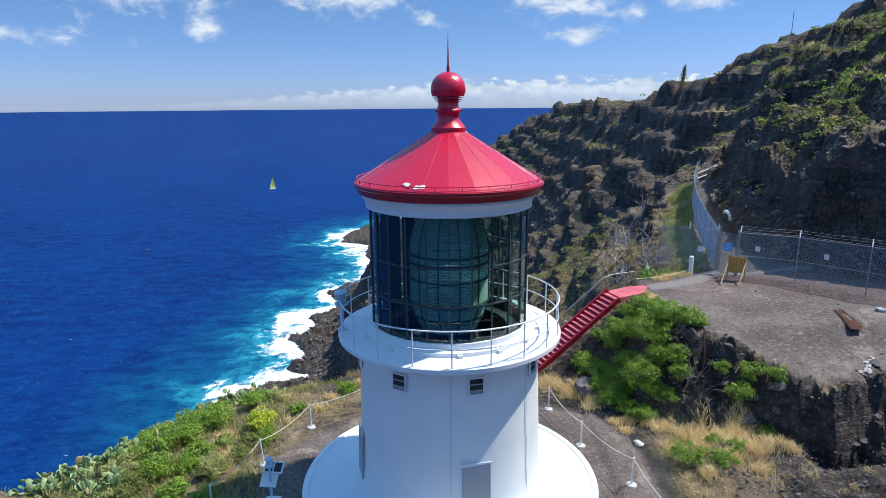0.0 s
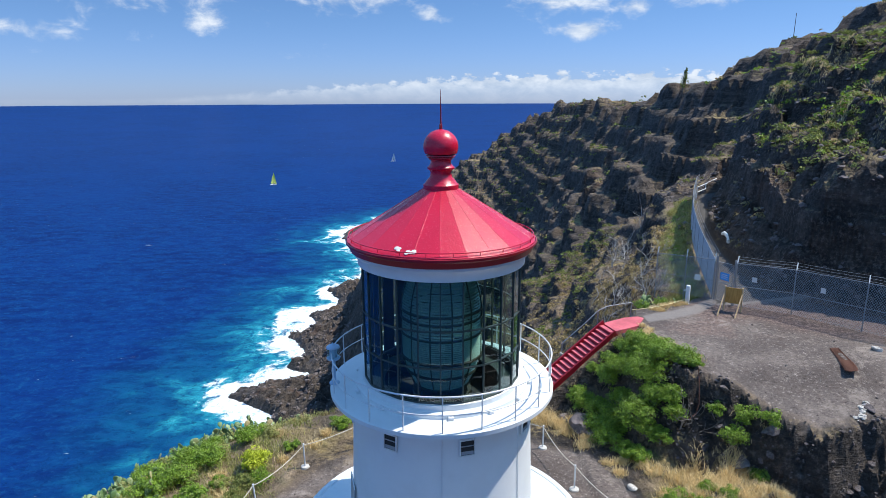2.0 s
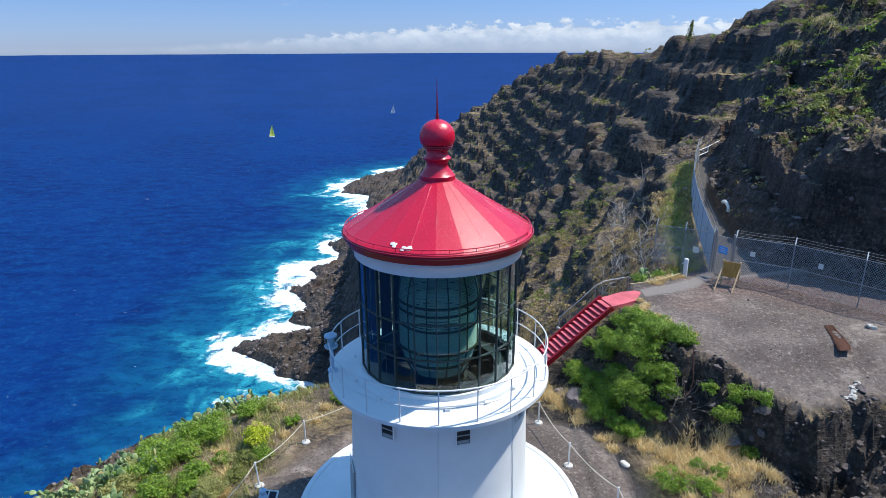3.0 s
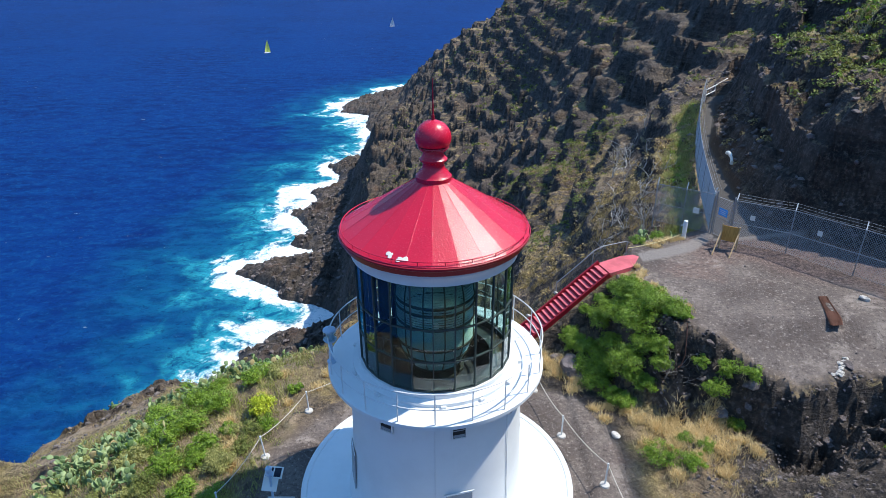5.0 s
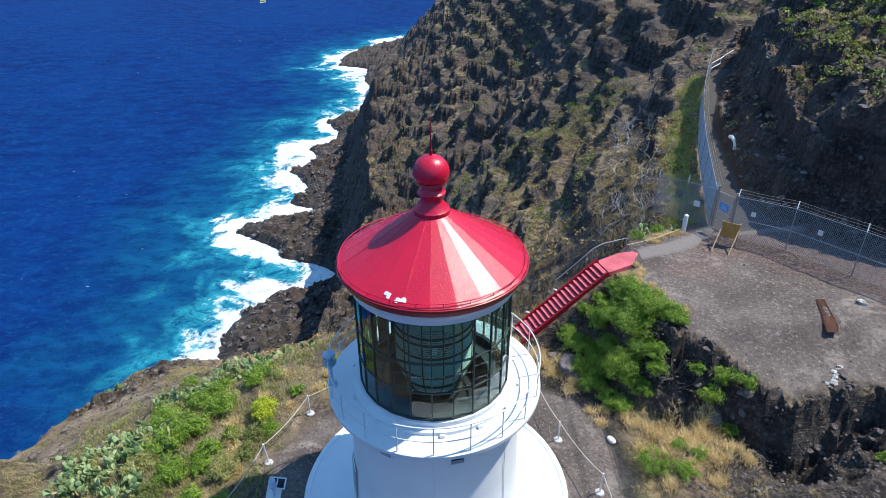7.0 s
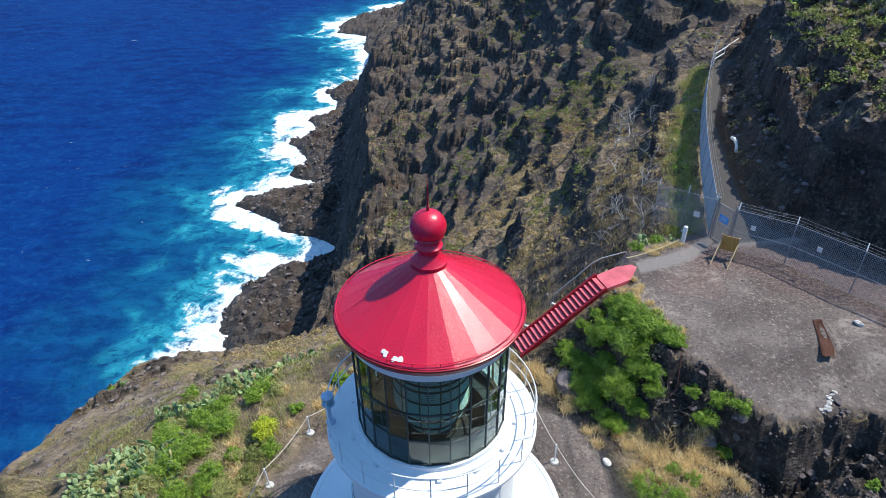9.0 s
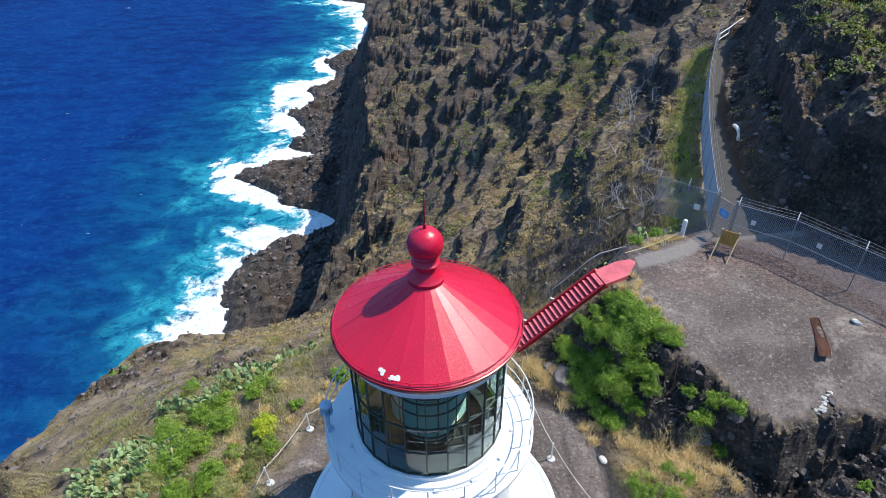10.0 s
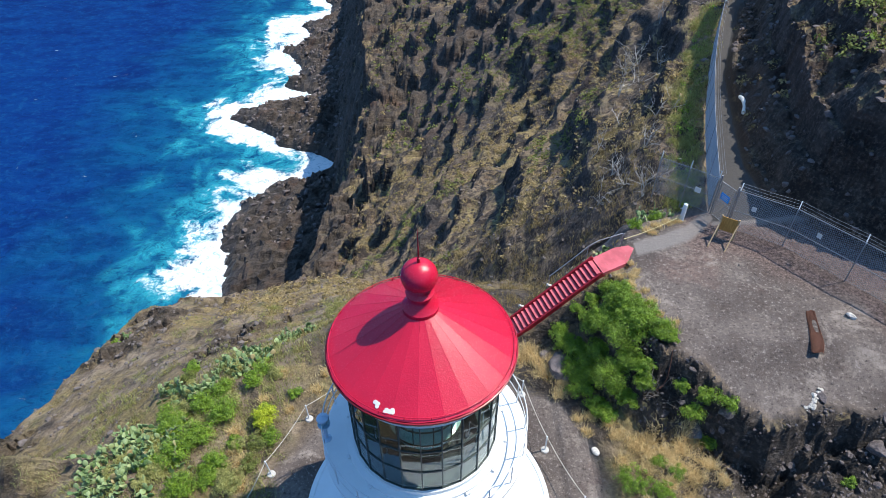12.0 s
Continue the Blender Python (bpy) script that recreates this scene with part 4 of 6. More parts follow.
def build_lens():
    lens = thing("fresnel_lens", "giant green-tinted glass beehive lens with dark metal ribs", "lens", (AX, AY, 5.55))
    def radius(z):
        return float(np.interp(z, [0.36, 0.55, 0.83, 1.35, 2.95, 3.3, 3.67, 3.9, 4.15, 4.42], [0.86, 0.95, 1.08, 1.23, 1.24, 1.19, 1.08, 0.99, 0.84, 0.60]))
    z = 0.36
    while z < 4.36:
        step = 0.062 if 1.35 < z < 2.1 else 0.085
        r = radius(z)
        drum = 1.35 < z < 2.1
        tilt = 0.0 if drum else (0.05 if z > 2.0 else -0.05)
        part("prism_ring", lathed([(r, z), (r + (0.05 if drum else 0.035), z + step * 0.34), (r, z + step * 0.66), (r - 0.07, z + step * 0.34 - tilt)], 48, closed=True), LENS, lens, "", 20)
        z += step
    cage = part("lens_cage", lathed([(1.30, 1.31), (1.30, 1.36), (1.14, 1.36), (1.14, 1.31)], 48, closed=True), LENS_METAL, lens, "dark metal lens frame")
    for zz in (0.34, 0.83, 2.1, 2.6, 2.85, 4.42):
        r = radius(zz)
        part("hoop", lathed([(r + 0.06, zz - 0.02), (r + 0.06, zz + 0.02), (r - 0.08, zz + 0.02), (r - 0.08, zz - 0.02)], 48, closed=True), LENS_METAL, cage)
    for i in range(12):
        a = 15 + 30 * i
        pts = [polar(radius(q) + 0.045, a, q) for q in np.linspace(0.34, 4.42, 26)]
        part("rib", tubed(pts, 0.022, 6), LENS_METAL, cage)
    part("cap", lathed([(0.60, 4.42), (0.56, 4.5), (0.2, 4.55), (0.0, 4.55)], 32), LENS_METAL, lens)
    part("pedestal", lathed([(0.0, 0.0), (0.95, 0.0), (0.95, 0.08), (0.6, 0.12), (0.55, 0.33), (0, 0.34)], 40), LENS_METAL, lens)
    for i in range(6):
        a = 60 * i + 10
        part("support_leg", tubed([polar(0.9, a, 0.02), polar(0.78, a, 0.34)], 0.03, 6), LENS_METAL, lens)
    part("lamp", lathed([(0.0, 1.3), (0.10, 1.32), (0.12, 1.45), (0.08, 1.6), (0.0, 1.62)], 20), SIGN_WHITE, lens, "small pale lamp bulb")
    part("lamp_stem", lathed([(0.0, 0.3), (0.05, 0.3), (0.05, 1.32), (0.0, 1.32)], 12), LENS_METAL, lens)
    return lens


build_lens()

# ---------------------------------------------------------------- stairs and rails
UPZ = Vector((0, 0, 1))


def repeat(ob, m, parent=None):
    """Another object on the same mesh."""
    c = ob.copy()
    scene.collection.objects.link(c)
    c.parent = parent if parent is not None else ob.parent
    c.matrix_local = m
    return c


def build_stairs():
    top = thing("stairs", "red painted concrete steps climbing the rocky bank", "stairs", STAIR_TOP)
    way = Vector((*STAIR_WAY, 0))
    turn = math.degrees(math.atan2(way.y, way.x))
    base = pose(0, 0, 0, 0, 0, turn)
    rise, run, n = 0.163, 0.2203, 20
    flight = part("flight", boxed((n * run / math.cos(math.atan(rise / run)), 1.08, 0.22)), STEP_RED, top, "red sloping concrete slab", 0)
    flight.matrix_local = base @ pose(n * run / 2, 0, -n * rise / 2 - 0.22, 0, math.degrees(math.atan(rise / run)), 0)
    first, tread = None, None
    for i in range(n):
        m = base @ pose((i + 0.5) * run, 0, -(i + 1) * rise + 0.02)
        mt = base @ pose((i + 0.5) * run + 0.012, 0, -(i + 1) * rise + 0.108)
        if tread is None:
            tread = part("tread", boxed((run + 0.03, 0.98, 0.018), None, 0.004), WORN_RED, top, "worn pinkish red tread", 0)
            tread.matrix_local = mt
        else:
            repeat(tread, mt)
        if first is None:
            first = part("step", boxed((run + 0.03, 1.0, 0.16), None, 0.012), STEP_RED, top, "", 0)
            first.matrix_local = m
        else:
            repeat(first, m)
    for side in (-1, 1):
        c = part("curb", boxed((n * run / math.cos(math.atan(rise / run)) + 0.2, 0.10, 0.34), None, 0.015), DARK_RED, top, "dark red side curb", 0)
        c.matrix_local = base @ pose(n * run / 2, side * 0.55, -n * rise / 2 + (0.0 if side < 0 else -0.16), 0, math.degrees(math.atan(rise / run)), 0)
    # landing, narrowing towards the walk
    bm = bmesh.new()
    outline = ((-0.04, 0.60), (-0.04, -0.60), (-1.55, -0.98), (-2.35, -0.92), (-2.5, -0.62), (-1.6, 0.28))
    low = [bm.verts.new((x, y, -0.3)) for x, y in outline]
    high = [bm.verts.new((x, y, 0.015)) for x, y in outline]
    bm.faces.new(high)
    bm.faces.new(list(reversed(low)))
    for i in range(len(low)):
        j = (i + 1) % len(low)
        bm.faces.new((low[i], low[j], high[j], high[i]))
    bmesh.ops.recalc_face_normals(bm, faces=bm.faces)
    land_ob = part("landing", bm, WORN_RED, top, "worn red painted landing slab", 0)
    land_ob.matrix_local = base
    # handrail along the far side
    def at(s, side, up):
        p = Vector(STAIR_TOP) + way * s + Vector((-way.y, way.x, 0)) * -side
        z = STAIR_TOP[2] - STAIR_FALL * max(0, s)
        return Vector((p.x, p.y, z + up)) - Vector(STAIR_TOP)
    rail = part("handrail", tubed([at(2.1, 0.9, 0.62), at(0.9, 0.9, 0.62), at(0.1, 0.9, 0.68), at(-0.5, 1.0, 0.75), at(-2.0, 1.15, 0.75), at(-2.15, 1.16, 0.66)], 0.026, 8), GALV, top, "grey pipe handrail")
    for s, side in ((2.1, 0.9), (0.1, 0.9), (-2.05, 1.15)):
        part("post", tubed([at(s, side, -0.3), at(s, side, 0.66)], 0.024, 8), GALV, rail)
    for s in (2.1, 3.6):
        f = part("footing", boxed((0.34, 0.14, 0.10), None, 0.01), CONCRETE, top, "pale concrete footing", 0)
        f.matrix_local = Matrix.Translation(at(s, 0.82, 0.02)) @ pose(0, 0, 0, 0, 36, 0) @ base
    return top


build_stairs()


# ---------------------------------------------------------------- fences
def wire_net(length, tall, pitch=0.115, gauge=0.0072):
    """Woven wire as two families of slanting bars, in the local xz plane."""
    verts, faces = [], []
    def bar(x0, z0, x1, z1, y):
        d = Vector((x1 - x0, 0, z1 - z0))
        if d.length < 1e-3:
            return
        s = Vector((-d.z, 0, d.x)).normalized() * gauge
        i = len(verts)
        for px, pz in ((x0, z0), (x1, z1)):
            verts.extend(((px + s.x, y, pz + s.z), (px - s.x * 0.5, y + gauge * 0.9, pz - s.z * 0.5), (px - s.x * 0.5, y - gauge * 0.9, pz - s.z * 0.5)))
        for k in range(3):
            faces.append((i + k, i + (k + 1) % 3, i + 3 + (k + 1) % 3, i + 3 + k))
    slope = 1.25
    width = tall / slope
    x = -width
    while x < length:
        for sgn in (1, -1):
            a, b = (x, x + width)
            z0, z1 = (0, tall) if sgn > 0 else (tall, 0)
            t0 = max(0, (0 - a) / width)
            t1 = min(1, (length - a) / width)
            if t1 > t0:
                bar(a + width * t0, z0 + (z1 - z0) * t0, a + width * t1, z0 + (z1 - z0) * t1, 0.004 * sgn)
        x += pitch
    return verts, faces


def net_fence(name, label, points, tall, arms, plates=(), solid=False, base=None, strands=True, lean=(0.56, 0.82)):
    """Posts, rails and woven wire between points (x, y); one thing."""
    p0 = points[0]
    z0 = height(*p0) if base is None else base[0]
    top = thing(name, label, "fence", (p0[0], p0[1], z0))
    zs = [(height(*p) if base is None else base[i]) - z0 for i, p in enumerate(points)]
    loc = [Vector((p[0] - p0[0], p[1] - p0[1], z)) for p, z in zip(points, zs)]
    for v in loc:
        part("post", tubed([v - UPZ * 0.4, v + UPZ * (tall + 0.03)], 0.028, 8), GALV, top)
        if arms:
            part("arm", boxed((0.05, 0.04, 0.46)), SIGN_WHITE, top, "pale angled wire arm", 0).matrix_local = \
                Matrix.Translation(v + UPZ * (tall + 0.16) + Vector((lean[0], lean[1], 0)) * 0.13) @ Vector((lean[0] * 0.28, lean[1] * 0.28, 0.34)).to_track_quat("Z", "Y").to_matrix().to_4x4()
    for a, b in zip(loc, loc[1:]):
        for h in (tall, tall * 0.48, 0.06):
            part("rail", tubed([a + UPZ * h, b + UPZ * h], 0.022 if h > 0.1 else 0.008, 6), GALV, top)
        d = b - a
        flat = Vector((d.x, d.y, 0))
        turn = math.atan2(d.y, d.x)
        shear = Matrix.Identity(4)
        shear[2][0] = d.z / flat.length
        m = Matrix.Translation(a) @ Matrix.Rotation(turn, 4, "Z") @ shear
        if solid:
            n = max(2, int(flat.length / 0.085))
            w = flat.length / n
            one = None
            for i in range(n):
                mm = Matrix.Translation(a + d * ((i + 0.5) / n) + UPZ * (tall / 2 + 0.02)) @ Matrix.Rotation(turn, 4, "Z") @ pose(0, 0, 0, 0, 0, (i % 3 - 1) * 4)
                if one is None:
                    one = SLAT_MESH.get("slat")
                    if one is None:
                        one = part("slat", boxed((0.074, 0.006, tall - 0.1)), SLAT, top, "", 0)
                        SLAT_MESH["slat"] = one
                        one.matrix_local = mm
                        continue
                repeat(one, mm, top)
        else:
            verts, faces = wire_net(flat.length, tall)
            ob = raw("wire_net", verts, faces, GALV, None, top, True)
            ob.matrix_local = m
            ob["kind"] = "stuff"
        if strands:
            for k in range(3):
                o = Vector((lean[0], lean[1], 0)) * (0.07 + 0.09 * k) + UPZ * (tall + 0.08 + 0.12 * k)
                mid = (a + b) / 2 - UPZ * 0.03
                part("barbed_wire", tubed([a + o, mid + o, b + o], 0.007, 4), GALV, top)
    for i, t, h, w, tall_p, mat in plates:
        a, b = loc[i], loc[i + 1]
        q = a + (b - a) * t + UPZ * h
        ob = part("sign_plate", boxed((w, 0.012, tall_p)), mat, top, "small pale metal notice", 0)
        ob.matrix_local = Matrix.Translation(q + Vector((-0.03, -0.04, 0))) @ Matrix.Rotation(math.atan2(b.y - a.y, b.x - a.x), 4, "Z")
    return top


SLAT_MESH = {}
net_fence("terrace_fence", "galvanised chain-link fence topped with barbed wire", [(16.15, 32.75), (18.45, 31.1), (20.4, 28.4), (22.5, 25.4), (24.5, 22.4)], 2.42, True,
          ((0, 0.33, 1.62, 0.24, 0.27, SIGN_WHITE), (1, 0.42, 1.62, 0.24, 0.27, SIGN_WHITE)), base=(3.55, 3.62, 3.72, 3.8, 3.9))
net_fence("side_fence", "galvanised chain-link fence above the drop", [(15.55, 34.15), (14.35, 35.25), (13.05, 36.4)], 2.35, True,
          ((0, 0.55, 1.2, 0.34, 0.34, SIGN_WHITE),), base=(3.45, 3.4, 3.3), strands=False, lean=(0.3, 0.5))
lane = []
for k in range(12):
    t = k / 11
    lane.append((15.6 + (25.7 - 15.6) * t - 0.8 * math.sin(math.pi * t), 34.2 + (63.4 - 34.2) * t))
net_fence("path_fence", "tall silver slatted security fence beside the path", lane, 2.3, False, base=[3.5 + 1.2 * k / 11 for k in range(12)], solid=True, lean=(0.9, -0.3))


def build_gate():
    a, b = Vector((15.62, 34.02, 3.46)), Vector((16.12, 32.86, 3.5))
    top = thing("gate", "galvanised chain-link gate with a blue notice", "gate", a)
    for v, h in ((a, 2.6), (b, 2.6)):
        part("gate_post", tubed([v - a - UPZ * 0.3, v - a + UPZ * h], 0.05, 10), GALV, top)
    d = b - a
    u = d.normalized()
    g0, g1 = u * 0.12, d - u * 0.12
    leaf = part("gate_frame", tubed([g0 + UPZ * 0.1, g0 + UPZ * 2.3, g1 + UPZ * 2.3, g1 + UPZ * 0.1], 0.024, 8, True), GALV, top)
    part("cross_bar", tubed([g0 + UPZ * 1.15, g1 + UPZ * 1.15], 0.02, 8), GALV, leaf)
    verts, faces = wire_net((g1 - g0).length, 2.15)
    ob = raw("wire_net", verts, faces, GALV, None, top, True)
    ob.matrix_local = Matrix.Translation(g0 + UPZ * 0.12) @ Matrix.Rotation(math.atan2(d.y, d.x), 4, "Z")
    ob["kind"] = "stuff"
    s = part("blue_notice", boxed((0.62, 0.02, 0.42), None, 0.006), BLUE_SIGN, top, "bright blue metal sign", 0)
    s.matrix_local = Matrix.Translation(d * 0.5 + UPZ * 1.55 + Vector((-0.05, -0.04, 0))) @ Matrix.Rotation(math.atan2(d.y, d.x), 4, "Z")
    for k in range(3):
        bar = part("bar", boxed((0.46, 0.006, 0.03)), SIGN_WHITE, s, "", 0)
        bar.matrix_local = pose(0, -0.013, 0.1 - 0.1 * k)
    h = part("latch", boxed((0.12, 0.06, 0.05), None, 0.01), GALV, top)
    h.location = g1 + UPZ * 1.1 - u * 0.05


build_gate()


def build_razor_coil():
    top = thing("razor_wire", "loose coils of razor wire on the side fence", "wire", (15.55, 34.15, 3.45))
    for h0, seed in ((2.5, 0.0), (0.55, 1.3)):
        pts = []
        for i in range(220):
            t = i / 219
            p = Vector((-2.9 * t - 0.1, 2.6 * t, h0 + 0.06 * math.sin(9 * t)))
            ang = 2 * math.pi * 9 * t + seed
            r = 0.2 * (0.7 + 0.3 * math.sin(13 * t))
            pts.append(p + Vector((0.35, 0.4, 0)) * r * math.cos(ang) + UPZ * r * math.sin(ang) + Vector((-0.7, 0.7, 0)) * 0.05 * math.sin(31 * t))
        part("coil", tubed(pts, 0.006, 4), GALV, top)


build_razor_coil()


def build_guard_rail():
    top = thing("guard_rail", "white two-bar guard rail at the bend of the path", "railing", (25.9, 63.6, 4.7))
    pts = [Vector((0, 0, 0)), Vector((1.5, 1.6, 0.15)), Vector((3.0, 3.3, 0.35)), Vector((5.0, 5.4, 0.6))]
    for h in (1.15, 0.62):
        part("rail", tubed([p + UPZ * h for p in pts], 0.05, 8), WHITE_METAL, top)
    for p in pts:
        part("post", tubed([p - UPZ * 0.4, p + UPZ * 1.18], 0.05, 8), WHITE_METAL, top)


build_guard_rail()


# ---------------------------------------------------------------- loose things on the terraces
def build_bollard():
    top = thing("bollard", "white painted pipe bollard beside the walk", "bollard", (13.95, 33.62, height(13.95, 33.62)))
    part("pipe", lathed([(0.12, -0.2), (0.12, 1.02), (0.11, 1.06), (0.06, 1.09), (0, 1.10)], 20), WHITE_METAL, top)
    part("arm", tubed([(-0.08, 0, 0.82), (-0.24, -0.02, 0.80)], 0.035, 8), WHITE_METAL, top)
    part("collar", lathed([(0.135, 0.0), (0.135, 0.05), (0.12, 0.06)], 20), WHITE_METAL, top)


build_bollard()


def build_walk_rope():
    a, b = Vector((10.2, 31.42, 3.78)), Vector((13.85, 33.55, height(13.85, 33.55) + 0.30))
    rope = thing("guide_rope", "slack yellowed rope along the edge of the walk", "rope", a)
    part("span", tubed([(b - a) * (i / 12) - UPZ * 0.5 * (i / 12) * (1 - i / 12) for i in range(13)], 0.02, 6), STRAW_ROPE, rope)


build_walk_rope()


def build_board():
    a, b = Vector((15.33, 32.08, 0)), Vector((16.05, 31.62, 0))
    z = height(15.7, 31.8)
    top = thing("notice_board", "plywood notice board on raw timber legs, back view", "sign", (a.x, a.y, z))
    d = b - a
    turn = math.degrees(math.atan2(d.y, d.x))
    panel = part("panel", boxed((d.length - 0.06, 0.03, 0.86), None, 0.004), PLY, top, "brown varnished plywood panel", 0)
    panel.matrix_local = Matrix.Translation(d * 0.5 + UPZ * 0.88) @ pose(0, 0, 0, 0, 0, turn)
    face = part("poster", boxed((d.length - 0.2, 0.006, 0.7)), SIGN_WHITE, panel, "pale printed sheet", 0)
    face.matrix_local = pose(0, 0.02, 0)
    for v in (Vector((0, 0, 0)), d):
        leg = part("leg", boxed((0.07, 0.09, 1.5), None, 0.005), TIMBER, top, "", 0)
        leg.matrix_local = Matrix.Translation(v + UPZ * 0.62) @ pose(0, 0, 0, 0, 0, turn)
        foot = v + Vector((-0.72, -0.92, -0.02))
        head = v + Vector((-0.03, -0.05, 1.0))
        q = (head - foot)
        brace = part("brace", boxed((0.05, 0.08, q.length), None, 0.004), TIMBER, top, "", 0)
        brace.matrix_local = Matrix.Translation((foot + head) / 2) @ q.to_track_quat("Z", "Y").to_matrix().to_4x4()


build_board()


def rope_posts(name, stations, group):
    """White posts on round feet, and the rope that hangs between them."""
    heads = []
    for x, y, lean in stations:
        z = height(x, y)
        top = thing("rope_post", "thin white post on a round concrete foot", "post", (x, y, z), group)
        part("foot", lathed([(0.0, 0.09), (0.10, 0.085), (0.17, 0.06), (0.19, 0.0), (0.19, -0.1)], 20), CONCRETE, top)
        part("pole", tubed([(0, 0, 0.02), (lean * 0.5, 0, 0.55), (lean, 0, 1.06)], 0.03, 10), WHITE_METAL, top)
        part("cap", lathed([(0.036, 1.03), (0.036, 1.08), (0.0, 1.09)], 12), WHITE_METAL, top).location = (lean, 0, 0)
        heads.append(Vector((x + lean, y, z + 1.02)))
    rope = thing(name, "pale sagging rope strung between white posts", "rope", heads[0])
    for a, b in zip(heads, heads[1:]):
        pts = [a + (b - a) * (i / 14) - UPZ * 0.18 * 4 * (i / 14) * (1 - i / 14) - heads[0] for i in range(15)]
        part("span", tubed(pts, 0.016, 6), ROPE, rope)


rope_posts("barrier_rope", [(-7.55, 17.2, 0), (-6.69, 20.07, -0.08), (-5.54, 22.92, -0.02), (-2.6, 25.8, 0.0)], "rope posts round the tower")
rope_posts("barrier_rope", [(2.6, 26.5, 0), (4.55, 24.36, 0), (5.34, 21.37, 0), (6.5, 18.56, 0.03), (7.0, 15.4, 0)], "rope posts round the tower")


def build_beacon_mast():
    top = thing("solar_beacon", "small grey beacon mast with a tilted solar panel", "beacon", (-5.75, 17.75, height(-5.75, 17.75)))
    part("mast", tubed([(0, 0, -0.1), (0, 0, 1.45)], 0.045, 10), LAMP_BLUE, top)
    head = part("lantern_head", lathed([(0.0, 1.44), (0.12, 1.44), (0.14, 1.5), (0.12, 1.56), (0.10, 1.58), (0.10, 1.7), (0.13, 1.72), (0.10, 1.77), (0, 1.79)], 20), LAMP_BLUE, top, "blue-grey beacon head")
    part("spigot", tubed([(0, 0, 1.78), (0, 0, 1.86)], 0.02, 8), LAMP_BLUE, head)
    p = part("solar_panel", boxed((0.66, 0.04, 0.42), None, 0.006), SIGN_WHITE, top, "pale framed solar panel", 0)
    p.matrix_local = pose(0.05, 0.34, 1.22, -58, 0, -6)
    for i in range(2):
        c = part("cell", boxed((0.25, 0.008, 0.32)), DARK_CELL, p, "dark solar cells", 0)
        c.matrix_local = pose(-0.15 + 0.30 * i, -0.022, 0)
    q = part("back_plate", boxed((0.56, 0.03, 0.5), None, 0.006), SIGN_WHITE, top, "", 0)
    q.matrix_local = pose(-0.05, 0.05, 0.95, -50, 0, -6)
    part("strut", tubed([(0, 0, 1.1), (0.05, 0.34, 1.2)], 0.02, 6), LAMP_BLUE, top)
    part("battery_box", boxed((0.5, 0.4, 0.42), pose(0.12, -0.28, 0.22), 0.02), WHITE_METAL, top, "white battery box", 0)
    part("slab", boxed((1.0, 0.9, 0.12), pose(0.2, -0.15, 0.02), 0.015), CONCRETE, top, "", 0)


build_beacon_mast()


def build_gallery_lamp():
    p = polar(3.42, -83, 5.95) + Vector((AX, AY, 0))
    top = thing("gallery_lamp", "blue-grey auxiliary lamp standing at the gallery rail", "lamp", p)
    part("stand", lathed([(0.0, 0), (0.16, 0), (0.16, 0.04), (0.06, 0.08), (0.06, 0.78), (0.2, 0.82), (0.22, 0.88), (0.0, 0.9)], 20), LAMP_BLUE, top)
    part("lens_drum", lathed([(0.19, 0.88), (0.205, 0.92), (0.19, 0.96), (0.205, 1.0), (0.19, 1.04), (0.205, 1.08), (0.19, 1.12), (0.205, 1.16), (0.19, 1.2)], 24), PANE, top, "clear ribbed lens")
    part("core", lathed([(0.0, 0.9), (0.12, 0.9), (0.12, 1.18), (0.0, 1.2)], 16), LAMP_BLUE, top)
    part("hood", lathed([(0.215, 1.2), (0.2, 1.25), (0.1, 1.3), (0.03, 1.32), (0, 1.38)], 24), LAMP_BLUE, top)


build_gallery_lamp()


def build_rusted_trough():
    x, y = 17.5, 25.1
    top = thing("rusted_trough", "rust-brown corroded iron trough on the gravel", "trough", (x, y, height(x, y)))
    bm = bmesh.new()
    prof = [(-0.30, 0.05), (-0.24, 0.09), (-0.11, 0.05), (0.04, 0.035), (0.18, 0.05), (0.26, 0.10), (0.31, 0.05)]
    rows = []
    for k in range(13):
        t = k / 12
        w = 1 - 0.45 * abs(t - 0.3)
        rows.append([bm.verts.new((px * w + 0.05 * math.sin(5 * t), -1.05 + 2.1 * t + 0.06 * math.sin(9 * px + 7 * t), pz + 0.02 * math.sin(6 * t + 3 * px))) for px, pz in prof])
    for A, B in zip(rows, rows[1:]):
        for i in range(len(prof) - 1):
            bm.faces.new((A[i], A[i + 1], B[i + 1], B[i]))
    bmesh.ops.solidify(bm, geom=bm.faces[:], thickness=0.03)
    part("trough", bm, RUST, top).matrix_local = pose(0, 0, -0.015, 0, 0, -18) @ Matrix.Diagonal((0.95, 1.25, 0.55, 1))


build_rusted_trough()


